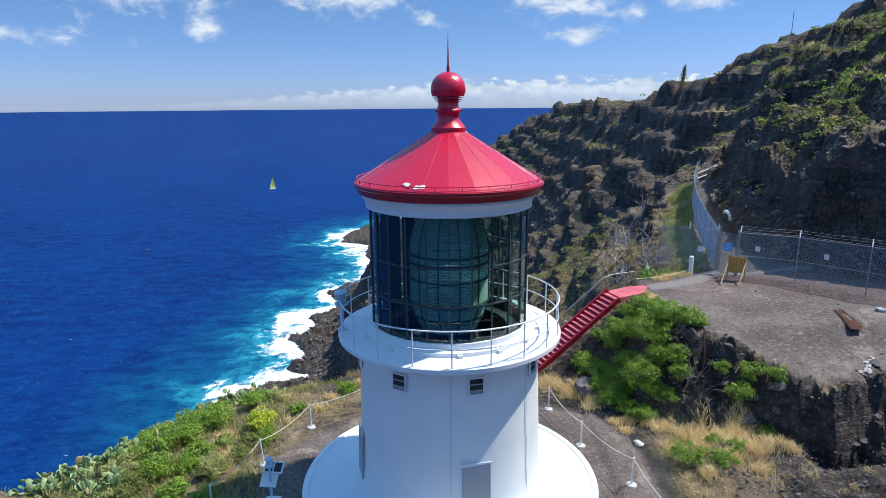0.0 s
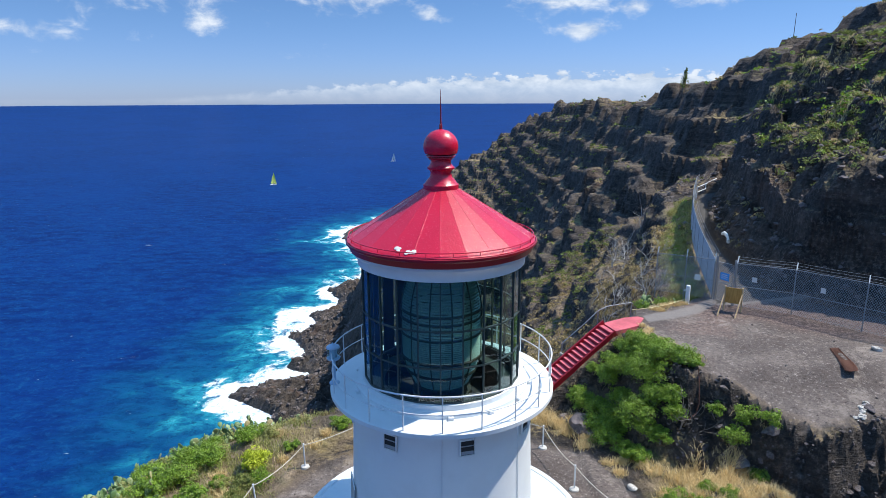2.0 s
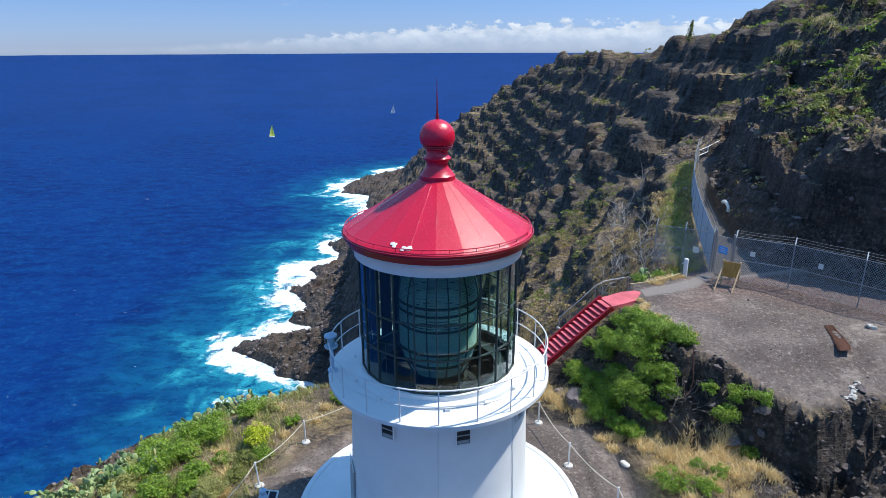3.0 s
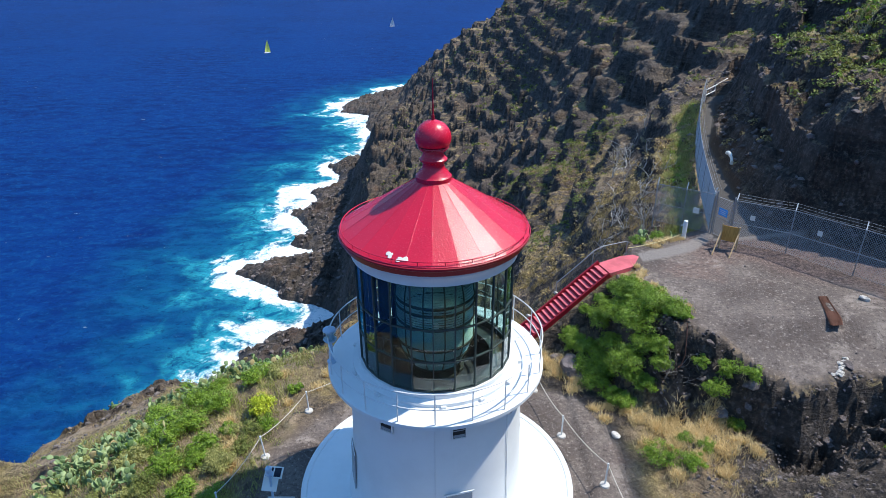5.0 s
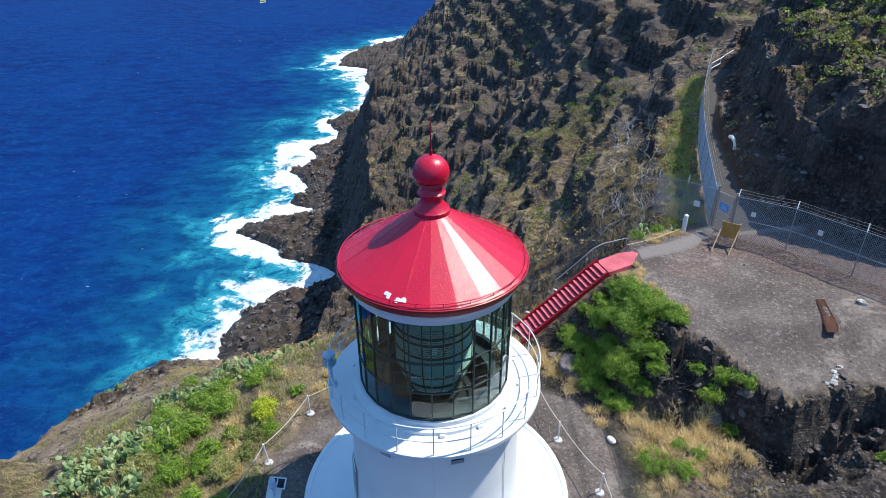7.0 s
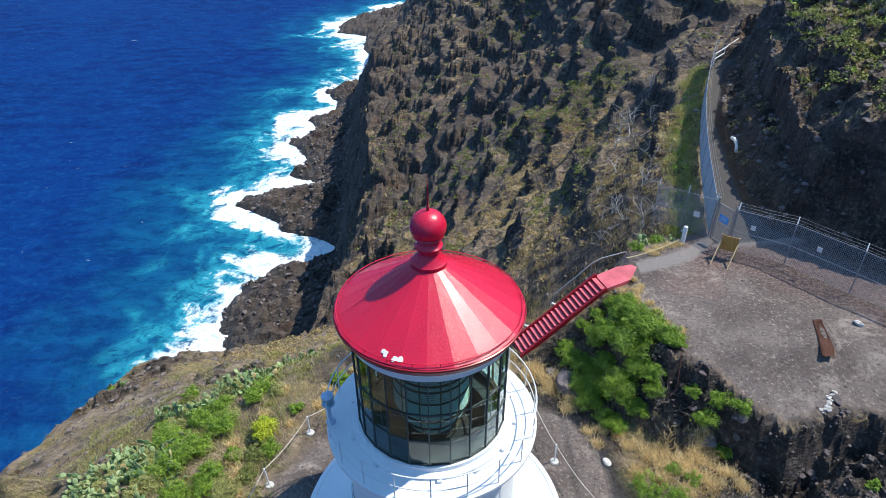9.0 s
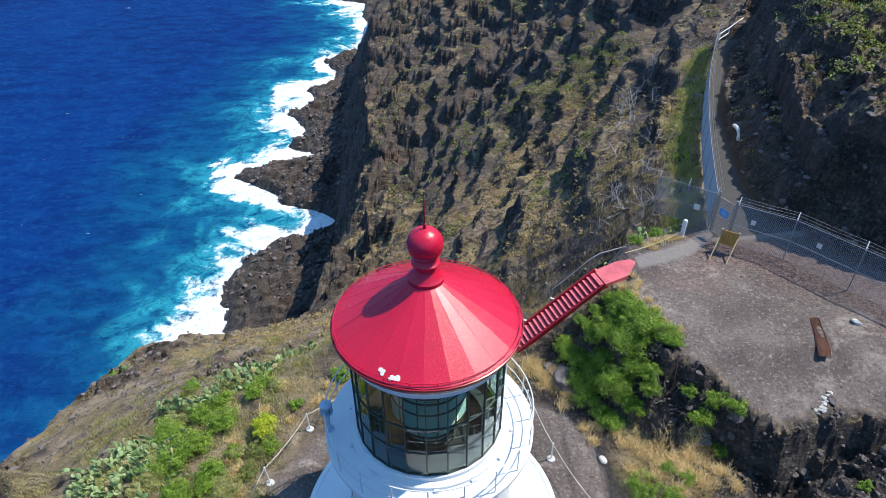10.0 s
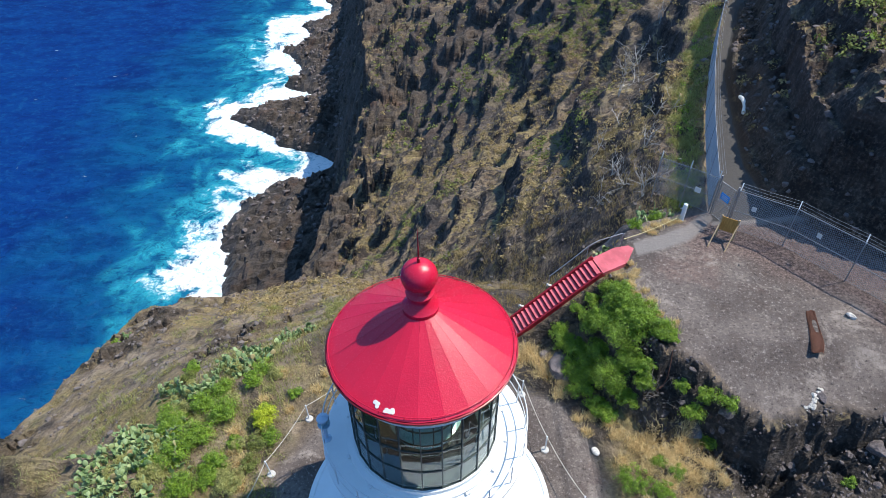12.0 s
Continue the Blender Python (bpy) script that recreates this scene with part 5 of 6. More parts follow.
# ---------------------------------------------------------------- far things
def sailboat(x, y, tall, sail, label, turn):
    top = thing("sailboat", label, "boat", (x, y, SEA), "sailboats offshore")
    k = tall / 19.0
    bm = bmesh.new()
    rows = []
    for t in np.linspace(0, 1, 11):
        w = 1.6 * k * (math.sin(math.pi * min(1, t * 0.62 + 0.38)) ** 0.7)
        px = (-6 + 12 * t) * k
        rows.append([bm.verts.new(p) for p in ((px, -w, 1.1 * k), (px, -w * 0.7, 0.1 * k), (px, 0, -0.5 * k), (px, w * 0.7, 0.1 * k), (px, w, 1.1 * k))])
    for A, B in zip(rows, rows[1:]):
        for i in range(4):
            bm.faces.new((A[i], A[i + 1], B[i + 1], B[i]))
        bm.faces.new((A[4], A[0], B[0], B[4]))
    part("hull", bm, SAIL_WHITE, top, "white hull")
    part("mast", tubed([(0.6 * k, 0, 1.0 * k), (0.6 * k, 0, tall)], 0.12 * k, 6), GALV, top)
    def canvas(corners, name):
        b2 = bmesh.new()
        A, B, C = [Vector(c) * k for c in corners]
        n = 8
        grid = []
        for i in range(n + 1):
            row = []
            for j in range(n + 1 - i):
                u, v = i / n, j / n
                p = A * (1 - u - v) + B * u + C * v
                p.y += 1.1 * k * (4 * u * v + 2.0 * (1 - u - v) * u) * 0.7
                row.append(b2.verts.new(p))
            grid.append(row)
        for i in range(n):
            for j in range(n - i):
                b2.faces.new((grid[i][j], grid[i + 1][j], grid[i][j + 1]))
                if j < n - i - 1:
                    b2.faces.new((grid[i + 1][j], grid[i + 1][j + 1], grid[i][j + 1]))
        bmesh.ops.solidify(b2, geom=b2.faces[:], thickness=0.06)
        part(name, b2, sail, top)
    canvas(((0.5, 0, 2.2), (-5.2, 0, 2.2), (0.5, 0, 18.6)), "mainsail")
    canvas(((6.2, 0, 1.5), (0.0, 0.6, 2.0), (0.8, 0, 16.5)), "foresail")
    top.rotation_euler = (0.06, 0.05, radians(turn))


sailboat(-284, 1005, 21, SAIL_LIME, "white sailboat under a lime green sail", 60)
sailboat(-123, 1394, 19, SAIL_WHITE, "white sailboat under a white sail", 35)
sailboat(105, 3300, 24, SAIL_WHITE, "distant sailboat under a pale sail", 20)


def build_pole():
    x, y = 86.9, 165.0
    top = thing("utility_pole", "thin weathered pole on the ridge", "pole", (x, y, height(x, y)))
    part("shaft", tubed([(0, 0, -1.5), (0.05, 0, 6.0)], 0.09, 8, taper=[1, 0.7]), BARK, top)


build_pole()


def build_pipe():
    pts = []
    for s in np.linspace(0, 1, 9):
        x, y = 20.55 + 0.5 * s, 43.2 + 1.9 * s
        pts.append(Vector((x - 0.25 + 0.1 * math.sin(5 * s), y, height(x - 0.3, y) + 0.25)))
    top = thing("drain_pipe", "short pale plastic pipe lying beside the path", "pipe", pts[0])
    part("pipe", tubed([p - pts[0] for p in pts], 0.13, 10), SIGN_WHITE, top)


build_pipe()


def build_hanging_pipe():
    x, y = 10.75, 23.55
    z = height(10.7, 24.6) + 0.35
    top = thing("hanging_pipe", "thin rusty pipe hanging down the scarp", "pipe", (x, y, z))
    part("pipe", tubed([(0, 0.25, 0), (0, 0.05, -0.5), (0.02, -0.1, -1.4), (-0.15, -0.3, -1.75), (-0.45, -0.45, -1.9)], 0.02, 6), RUST, top)


build_hanging_pipe()

# ---------------------------------------------------------------- plants and stones
RNG = np.random.default_rng(7)


def scatter_leaves(centres, normals, sizes, aspect=0.55, fold=0.25, rng=RNG):
    """Pointed leaves of two triangles-pairs each: arrays of vertices and quads."""
    n = len(centres)
    normals = normals / np.maximum(np.linalg.norm(normals, axis=1, keepdims=True), 1e-6)
    r = rng.normal(size=(n, 3))
    u = np.cross(normals, r)
    u /= np.maximum(np.linalg.norm(u, axis=1, keepdims=True), 1e-6)
    v = np.cross(normals, u)
    s = sizes[:, None]
    a = centres - u * s * 0.5
    b = centres + v * s * aspect * 0.5 + normals * s * fold * 0.3
    c = centres + u * s * 0.5
    d = centres - v * s * aspect * 0.5 + normals * s * fold * 0.3
    verts = np.stack([a, b, c, d], 1).reshape(-1, 3)
    faces = np.arange(n * 4).reshape(-1, 4)
    return verts, faces


def blades(bases, heights, lean, width, rng=RNG):
    """Grass blades: one bent triangle strip each, as quads that end in a point."""
    n = len(bases)
    ang = rng.uniform(0, 2 * np.pi, n)
    side = np.stack([np.cos(ang), np.sin(ang), np.zeros(n)], 1) * (width * 0.5)[:, None]
    out = rng.normal(size=(n, 3)) * np.array([1, 1, 0])
    out *= (lean * heights)[:, None] / np.maximum(np.linalg.norm(out, axis=1, keepdims=True), 1e-6)
    mid = bases + out * 0.35 + np.array([0, 0, 1]) * (heights * 0.6)[:, None]
    tip = bases + out + np.array([0, 0, 1]) * heights[:, None]
    verts = np.stack([bases - side, bases + side, mid + side * 0.7, mid - side * 0.7, tip + side * 0.1, tip - side * 0.1], 1).reshape(-1, 3)
    i = np.arange(n)[:, None] * 6
    faces = np.concatenate([i + np.array([0, 1, 2, 3]), i + np.array([3, 2, 4, 5])], 0)
    return verts, faces


def ground_at(x, y):
    return land(np.asarray(x, float), np.asarray(y, float))[0]


def shrub(x, y, r, h, mat, label, leaves=1500, size=0.10, seed=1, name="shrub", sink=0.0):
    rng = np.random.default_rng(seed)
    z = height(x, y) - sink
    top = thing(name, label, "shrub", (x, y, z))
    lobes = max(12, int(44 * r))
    lc = rng.normal(size=(lobes, 3))
    lc /= np.linalg.norm(lc, axis=1, keepdims=True)
    lc = lc * np.array([r * 0.62, r * 0.62, h * 0.42]) * rng.uniform(0.35, 1.08, (lobes, 1)) + np.array([0, 0, h * 0.5])
    lr = rng.uniform(0.13, 0.32, lobes) * min(r, h * 1.1)
    pick = rng.integers(0, lobes, leaves)
    way = rng.normal(size=(leaves, 3))
    way /= np.linalg.norm(way, axis=1, keepdims=True)
    way[:, 2] = np.where(way[:, 2] < -0.3, -way[:, 2], way[:, 2])
    pts = lc[pick] + way * (lr[pick] * rng.uniform(0.55, 1.15, leaves))[:, None] * np.array([1.1, 1.1, 0.85])
    pts[:, 2] = np.maximum(pts[:, 2], 0.03)
    nrm = way + rng.normal(size=(leaves, 3)) * 0.55 + np.array([0, 0, 0.35])
    verts, faces = scatter_leaves(pts, nrm, rng.uniform(0.6, 1.4, leaves) * size, 0.45, rng=rng)
    raw("crown", verts, faces, mat, None, top, True)
    for i in range(min(lobes, 6)):
        a, b = Vector((0.06 * math.cos(i), 0.06 * math.sin(i), -0.15)), Vector(lc[i])
        m = (a + b) / 2 + Vector((0.1 * math.sin(i * 3), 0.1 * math.cos(i * 2), 0.08))
        part("stem", tubed([a, m, b], 0.028, 5, taper=[1, 0.7, 0.3]), BARK, top)
    return top


GREEN = "dense green leafy shrub on the rocky bank"
SPOTS = [(6.9, 26.9, .85, .8), (8.1, 27.2, 1.0, 1.0), (9.4, 27.7, .85, .75), (9.1, 25.3, 1.25, 1.3), (10.5, 25.1, 1.0, .8), (8.6, 24.3, 1.15, 1.5),
         (7.3, 24.4, .85, .7), (10.1, 26.2, .9, .7), (7.6, 25.9, 1.1, 1.1), (9.9, 24.1, .8, 1.0), (8.7, 26.3, 1.0, 1.0), (7.9, 23.4, .8, .6), (9.1, 28.6, .7, .6), (9.2, 23.3, .75, .6), (8.0, 25.0, 1.0, 1.2), (8.5, 26.9, .9, .8), (9.6, 26.8, .9, .7), (7.0, 25.5, .8, .8),
         (9.8, 25.6, .9, .8), (6.7, 27.6, .7, .6), (7.5, 28.2, .6, .5), (8.3, 28.4, .6, .5), (10.9, 24.7, .6, .5), (8.3, 22.9, .7, .5),
         (9.3, 24.5, .8, .9), (8.9, 23.8, .8, .7), (7.4, 25.2, .8, .8), (8.3, 25.7, .9, .9), (9.4, 26.2, .8, .6), (7.4, 26.6, .8, .6), (9.0, 27.2, .8, .7), (9.8, 23.5, .6, .6)]
for i, (x, y, r, h) in enumerate(SPOTS):
    shrub(x, y, r * 1.12, h, SHRUB, GREEN, int(4600 * r), 0.078, 100 + i)
for i, (x, y, r, h) in enumerate([(12.2, 22.6, .8, .9), (11.6, 22.1, .75, .8), (13.0, 22.0, .65, .7), (12.5, 21.5, .6, .6), (11.3, 23.0, .5, .6)]):
    shrub(x, y, r, h, SHRUB, "bright green shrub growing out of the lava scarp", int(2600 * r), 0.078, 130 + i)
for i, (x, y, r, h) in enumerate([(8.8, 19.5, 1.15, .6), (9.8, 19.0, .8, .5), (10.6, 19.8, .5, .4), (17.1, 19.0, .4, .4), (11.2, 33.1, .6, .5), (12.6, 33.9, .7, .5), (10.0, 20.4, .5, .35)]):
    shrub(x, y, r, h, SHRUB, "low spreading green shrub beside the gravel", int(2600 * r), 0.065, 140 + i)
for i, (x, y, r, h) in enumerate([(-10.4, 21.8, 1.2, 1.0), (-11.2, 20.9, 1.1, .9), (-9.6, 23.1, 1.0, .9), (-12.0, 22.7, .9, .8), (-8.7, 25.0, .8, .6), (-9.2, 20.3, .9, .7), (-10.3, 19.2, 1.0, .8),
                                  (-10.9, 24.0, .9, .8), (-4.6, 26.1, .7, .5), (-12.8, 23.9, .8, .7), (-6.4, 24.2, .5, .35), (-13.4, 28.0, .8, .6), (-9.2, 18.0, .9, .7)]):
    shrub(x, y, r, h, SHRUB, "soft green bush on the seaward slope", int(2600 * r), 0.09, 160 + i)
fill = random.Random(5)
for i in range(60):
    x, y = fill.uniform(-14.5, -7.4), fill.uniform(16.5, 27.5)
    if math.hypot(x - AX, y - AY) > 8.2:
        r = fill.uniform(.45, .95)
        shrub(x, y, r, r * fill.uniform(.55, .8), fill.choice((SHRUB, OLIVE, OLIVE, HILL_LEAF)), "ragged bush among the prickly pears", int(2200 * r), 0.075, 200 + i)
shrub(-7.55, 22.75, .85, .8, YELLOW_LEAF, "lime green rounded bush beside the rope", 2600, 0.10, 190)
shrub(-7.1, 21.9, .7, .55, SHRUB, "soft green bush on the seaward slope", 1300, 0.08, 191)
shrub(-26.5, 39.6, .8, .7, SHRUB, "small green bush at the edge of the cliff", 900, 0.12, 192)


def pad_mesh(seed):
    bm = bmesh.new()
    bmesh.ops.create_icosphere(bm, subdivisions=2, radius=0.5)
    for v in bm.verts:
        t = v.co.z + 0.5
        v.co = Vector((v.co.x * (0.62 + 0.35 * t), v.co.y * 0.16, v.co.z + 0.5))
        v.co.y += 0.05 * math.sin(3 * v.co.x + seed)
    me = bpy.data.meshes.new("pad")
    bm.to_mesh(me)
    bm.free()
    me.materials.append(PAD_MAT)
    me.polygons.foreach_set("use_smooth", [True] * len(me.polygons))
    return me


def pad_material():
    m, n = material("prickly_pear_skin")
    co = n.coords()
    pick = n.add("ShaderNodeObjectInfo").outputs["Random"]
    dots = n.noise(co, 9, 3, 0.6)
    col = n.mix(pick, (0.09, 0.17, 0.055), (0.34, 0.43, 0.19))
    col = n.mix(n.ramp(pick, 0.90, 0.97), col, (0.38, 0.30, 0.14))
    col = n.mix(n.ramp(dots, 0.62, 0.72), col, (0.48, 0.5, 0.30))
    finish(n, col, 0.55, normal=n.bump(dots, 0.3, 0.02))
    return m


PAD_MAT = pad_material()
PADS = [pad_mesh(k) for k in range(3)]


def cactus(x, y, spread_r, count, seed, label="grey-green prickly pear cactus clump on the slope"):
    rng = random.Random(seed)
    z = height(x, y)
    top = thing("prickly_pear", label, "cactus", (x, y, z), "prickly pears on the headland")
    made = []
    count = int(count * 2.3)
    for i in range(count):
        if i < max(6, int(count * 0.4)):
            ang, q = rng.uniform(0, 6.28), spread_r * math.sqrt(rng.random())
            px, py = q * math.cos(ang), q * math.sin(ang)
            base = Vector((px, py, height(x + px, y + py) - z - 0.05))
            tip_way = Vector((rng.gauss(0, .35), rng.gauss(0, .35), 1)).normalized()
        else:
            pb, pw, ps = rng.choice(made)
            tip_way = (pw + Vector((rng.gauss(0, .55), rng.gauss(0, .55), rng.gauss(0.15, .35)))).normalized()
            base = pb + pw * ps * 0.9
        if base.z > 0.85:
            continue
        s = rng.uniform(0.19, 0.36)
        made.append((base, tip_way, s))
        ob = new("pad", PADS[i % 3])
        ob.parent = top
        ob.matrix_local = Matrix.Translation(base) @ tip_way.to_track_quat("Z", "Y").to_matrix().to_4x4() @ pose(0, 0, 0, 0, 0, rng.uniform(0, 180)) @ Matrix.Diagonal((s, s, s, 1))
    return top


for i, (x, y, r, n) in enumerate([(-8.3, 29.6, .8, 42), (-7.3, 30.4, .7, 34), (-9.8, 28.1, .8, 40), (-9.6, 26.3, .9, 46), (-10.7, 26.9, .8, 40), (-11.4, 24.9, .8, 34), (-14.0, 26.4, .8, 30),
                                  (-12.9, 25.5, .7, 30), (-15.4, 23.6, .9, 44), (-14.3, 22.5, .9, 46), (-12.9, 20.4, .9, 44), (-13.7, 19.3, .9, 44), (-14.7, 20.2, .9, 44), (-15.9, 21.6, .8, 36),
                                  (-12.0, 18.6, .8, 36), (-13.3, 21.4, .8, 40), (-15.2, 18.5, .8, 36), (-8.9, 27.3, .6, 24),
                                  (-12.5, 23.0, .9, 34), (-11.7, 21.5, .8, 30), (-11.3, 25.2, .7, 26), (-12.4, 22.2, .7, 26), (-10.9, 20.2, .7, 22), (11.6, 33.7, .5, 22), (13.1, 34.6, .6, 26), (9.6, 33.0, .4, 14), (-25.8, 40.1, .4, 10)]):
    cactus(x, y, r, n, 300 + i)


def tufts(name, label, spots, per, tall, spread_r, mat, width=0.022, lean=0.7, seed=5):
    """Grass in tufts, as one sheet of growth."""
    rng = np.random.default_rng(seed)
    spots = np.asarray(spots, float)
    n = np.maximum(1, (per * spots[:, 2]).astype(int))
    X, Y, S = np.repeat(spots[:, 0], n), np.repeat(spots[:, 1], n), np.repeat(spots[:, 2], n)
    q = rng.normal(size=(len(X), 2)) * (spread_r * S)[:, None]
    X, Y = X + q[:, 0], Y + q[:, 1]
    bases = np.stack([X, Y, ground_at(X, Y) - 0.03], 1)
    m = len(X)
    v, f = blades(bases, rng.uniform(0.5, 1.2, m) * tall * S, rng.uniform(0.2, 1.0, m) * lean, np.full(m, width), rng)
    ob = raw(name, v, f, mat, None, None, True)
    return tagged(ob, label, "grass", kind="stuff")


def spots_in(n, xr, yr, keep, seed, size=(0.6, 1.2)):
    rng = np.random.default_rng(seed)
    x, y = rng.uniform(*xr, n), rng.uniform(*yr, n)
    z, g = land(x, y)
    ok = keep(x, y, z, g) > rng.random(n)
    return np.stack([x[ok], y[ok], rng.uniform(*size, ok.sum())], 1)


def patchy(x, y, scale, seed, lo=0.05, hi=0.3):
    return sstep(fbm(x, y, scale, 3, seed), lo, hi)


straw_spots = [(5.1, 27.0, 1.1), (5.6, 26.3, 1.2), (5.9, 25.6, 1.0), (6.3, 26.3, .9), (4.7, 26.6, .9), (6.6, 24.9, .8), (11.7, 21.6, 1.2), (11.1, 21.0, 1.1), (10.4, 20.7, 1.1), (9.8, 20.8, 1.0),
               (10.8, 20.1, 1.1), (11.3, 19.6, 1.0), (9.9, 26.9, .7), (10.3, 26.9, .6), (9.95, 27.6, .7), (10.0, 28.3, .6), (9.6, 29.0, .6), (11.2, 25.4, .6), (8.6, 21.9, .8), (8.3, 22.5, .7),
               (9.3, 21.3, .9), (12.1, 20.3, 1.0), (10.2, 19.3, .9), (11.0, 18.7, .9), (12.4, 19.4, .8), (7.6, 23.0, .7), (9.2, 18.6, .8), (8.6, 20.6, .7),
               (-8.2, 20.6, .9), (-8.6, 21.3, .8), (-8.0, 19.6, .8), (-6.6, 23.4, .6), (-5.5, 24.6, .7), (-5.2, 25.6, .7), (-3.9, 26.9, .8), (-7.4, 25.6, .8), (-8.9, 22.2, .7), (-7.9, 24.0, .7),
               (12.4, 33.0, .7), (13.1, 33.3, .7), (11.8, 32.6, .6), (13.6, 33.4, .6), (8.6, 31.4, .6), (12.1, 32.4, .5), (-3.2, 27.4, .8), (3.6, 27.4, .8), (4.2, 28.0, .8), (10.2, 28.9, .6), (10.5, 29.3, .5), (10.9, 26.3, .5), (10.75, 27.2, .55), (10.6, 27.9, .5), (11.5, 25.8, .45), (10.3, 29.9, .5), (9.8, 30.3, .5),
               (7.0, 22.9, .6), (7.3, 22.2, .6), (6.3, 24.2, .7), (10.0, 21.6, 1.0), (9.5, 20.1, .9)]
tufts("dry_grass", "straw-yellow dry grass tufts", straw_spots, 480, 0.36, 0.22, STRAW, 0.026, 1.0, 21)
more = spots_in(900, (8.2, 14), (17, 22.5), lambda x, y, z, g: 0.05 * (1 - g), 22, (.35, .7))
tufts("dry_grass", "thin straw-yellow grass on the rocky bank", more, 110, 0.28, 0.20, STRAW, 0.020, 1.0, 23)
side = spots_in(2600, (-22, -6.2), (16, 42), lambda x, y, z, g: 0.5 * (1 - g) * (z > -16) * (1 - 0.9 * outcrop(x, y)) * np.where(x < -14, 0.25, 1.0) * np.where(y > 29, 0.5, 1.0), 24, (.4, 1.0))
tufts("brown_brush", "olive and brown low brush on the seaward slope", side, 70, 0.36, 0.36, OLIVE, 0.030, 0.9, 25)
dry = spots_in(2600, (-34, -8), (18, 50), lambda x, y, z, g: 0.45 * (1 - g) * (z > -26) * (1 - 0.85 * outcrop(x, y)) * patchy(x, y, 4, 87, -0.2, 0.25) * np.where(x < -14, 1.0, 0.5), 28, (.35, .9))
tufts("brown_brush", "thin brown brush on the outer slope", dry, 45, 0.28, 0.36, WEED, 0.030, 0.9, 29)
back = spots_in(1500, (-8, 15), (27, 50), lambda x, y, z, g: 0.4 * (1 - g), 26, (.4, 1.0))
tufts("brown_brush", "brown low brush behind the tower", back, 55, 0.36, 0.36, WEED, 0.034, 0.9, 27)


def hill_brush(name, label, n, xr, yr, seed, size, leaf, per, mat, keep):
    """Clumps of brush on the hillside, as one sheet of growth."""
    rng = np.random.default_rng(seed)
    x, y = rng.uniform(*xr, n), rng.uniform(*yr, n)
    z, g = land(x, y)
    zx = land(x + 0.8, y)[0] - z
    ok = (keep(x, y, z, g, zx) > rng.random(n))
    x, y, z = x[ok], y[ok], z[ok]
    m = len(x)
    s = rng.uniform(0.5, 1.3, m) * size
    way = rng.normal(size=(m, per, 3))
    way /= np.linalg.norm(way, axis=2, keepdims=True)
    way[:, :, 2] = np.abs(way[:, :, 2])
    c = np.stack([x, y, z], 1)[:, None, :] + way * (s[:, None, None] * rng.uniform(0.4, 1.0, (m, per, 1))) * np.array([1, 1, 0.62])
    nrm = way + rng.normal(size=(m, per, 3)) * 0.5 + np.array([0.15, 0, 0.3])
    v, f = scatter_leaves(c.reshape(-1, 3), nrm.reshape(-1, 3), (rng.uniform(0.6, 1.3, (m, per)) * leaf * (s[:, None] / size)).ravel(), 0.6, rng=rng)
    return tagged(raw(name, v, f, mat, None, None, True), label, "brush", kind="stuff")


hill_brush("hill_brush", "green and olive brush on the near hillside", 14000, (10, 60), (30, 95), 31, 0.5, 0.20, 24, HILL_LEAF,
           lambda x, y, z, g, s: (1 - g) * (0.25 + 0.75 * patchy(x, y, 9, 81)) * (np.abs(s) < 1.3) * (z > 5.5) * ((y > 80) | (x > along(y, TOP, 1) + 0.6)))
hill_brush("hill_brush", "dry brush on the slope below the path", 12000, (-20, 26), (40, 120), 32, 0.42, 0.20, 16, WEED,
           lambda x, y, z, g, s: (1 - g) * (0.12 + 0.7 * patchy(x, y, 8, 82)) * (z > -62))
hill_brush("hill_brush", "green brush on the slope below the path", 7000, (-14, 30), (40, 130), 33, 0.5, 0.20, 22, HILL_LEAF,
           lambda x, y, z, g, s: (1 - g) * patchy(x, y, 12, 83, 0.1, 0.35) * (z > -50))
hill_brush("hill_brush", "scattered brush on the far mountainside", 5000, (-30, 110), (120, 420), 34, 1.0, 0.55, 16, HILL_LEAF,
           lambda x, y, z, g, s: (0.12 + 0.88 * patchy(x, y, 26, 84)) * (z > -70))
hill_brush("hill_brush", "scattered dry brush on the far mountainside", 2600, (-30, 110), (120, 420), 35, 0.95, 0.5, 14, WEED,
           lambda x, y, z, g, s: (0.12 + 0.88 * patchy(x, y, 22, 85)) * (z > -80))
hill_brush("path_hedge", "green grassy growth beside the path fence", 1500, (12, 25), (35, 64), 36, 0.36, 0.13, 34, SHRUB,
           lambda x, y, z, g, s: ((x - along(y, BENCH, 1)) > -1.9) * ((x - along(y, BENCH, 1)) < -0.6) * (0.35 + 0.65 * patchy(x, y, 3, 92, -0.2, 0.2)))
verge = spots_in(2600, (11, 25), (35, 64), lambda x, y, z, g: ((x - along(y, BENCH, 1)) > -2.3) * ((x - along(y, BENCH, 1)) < -0.4) * 0.8, 93, (.5, 1.0))
tufts("dry_grass", "olive and straw grass on the verge of the path", verge, 60, 0.40, 0.30, OLIVE, 0.035, 0.9, 94)


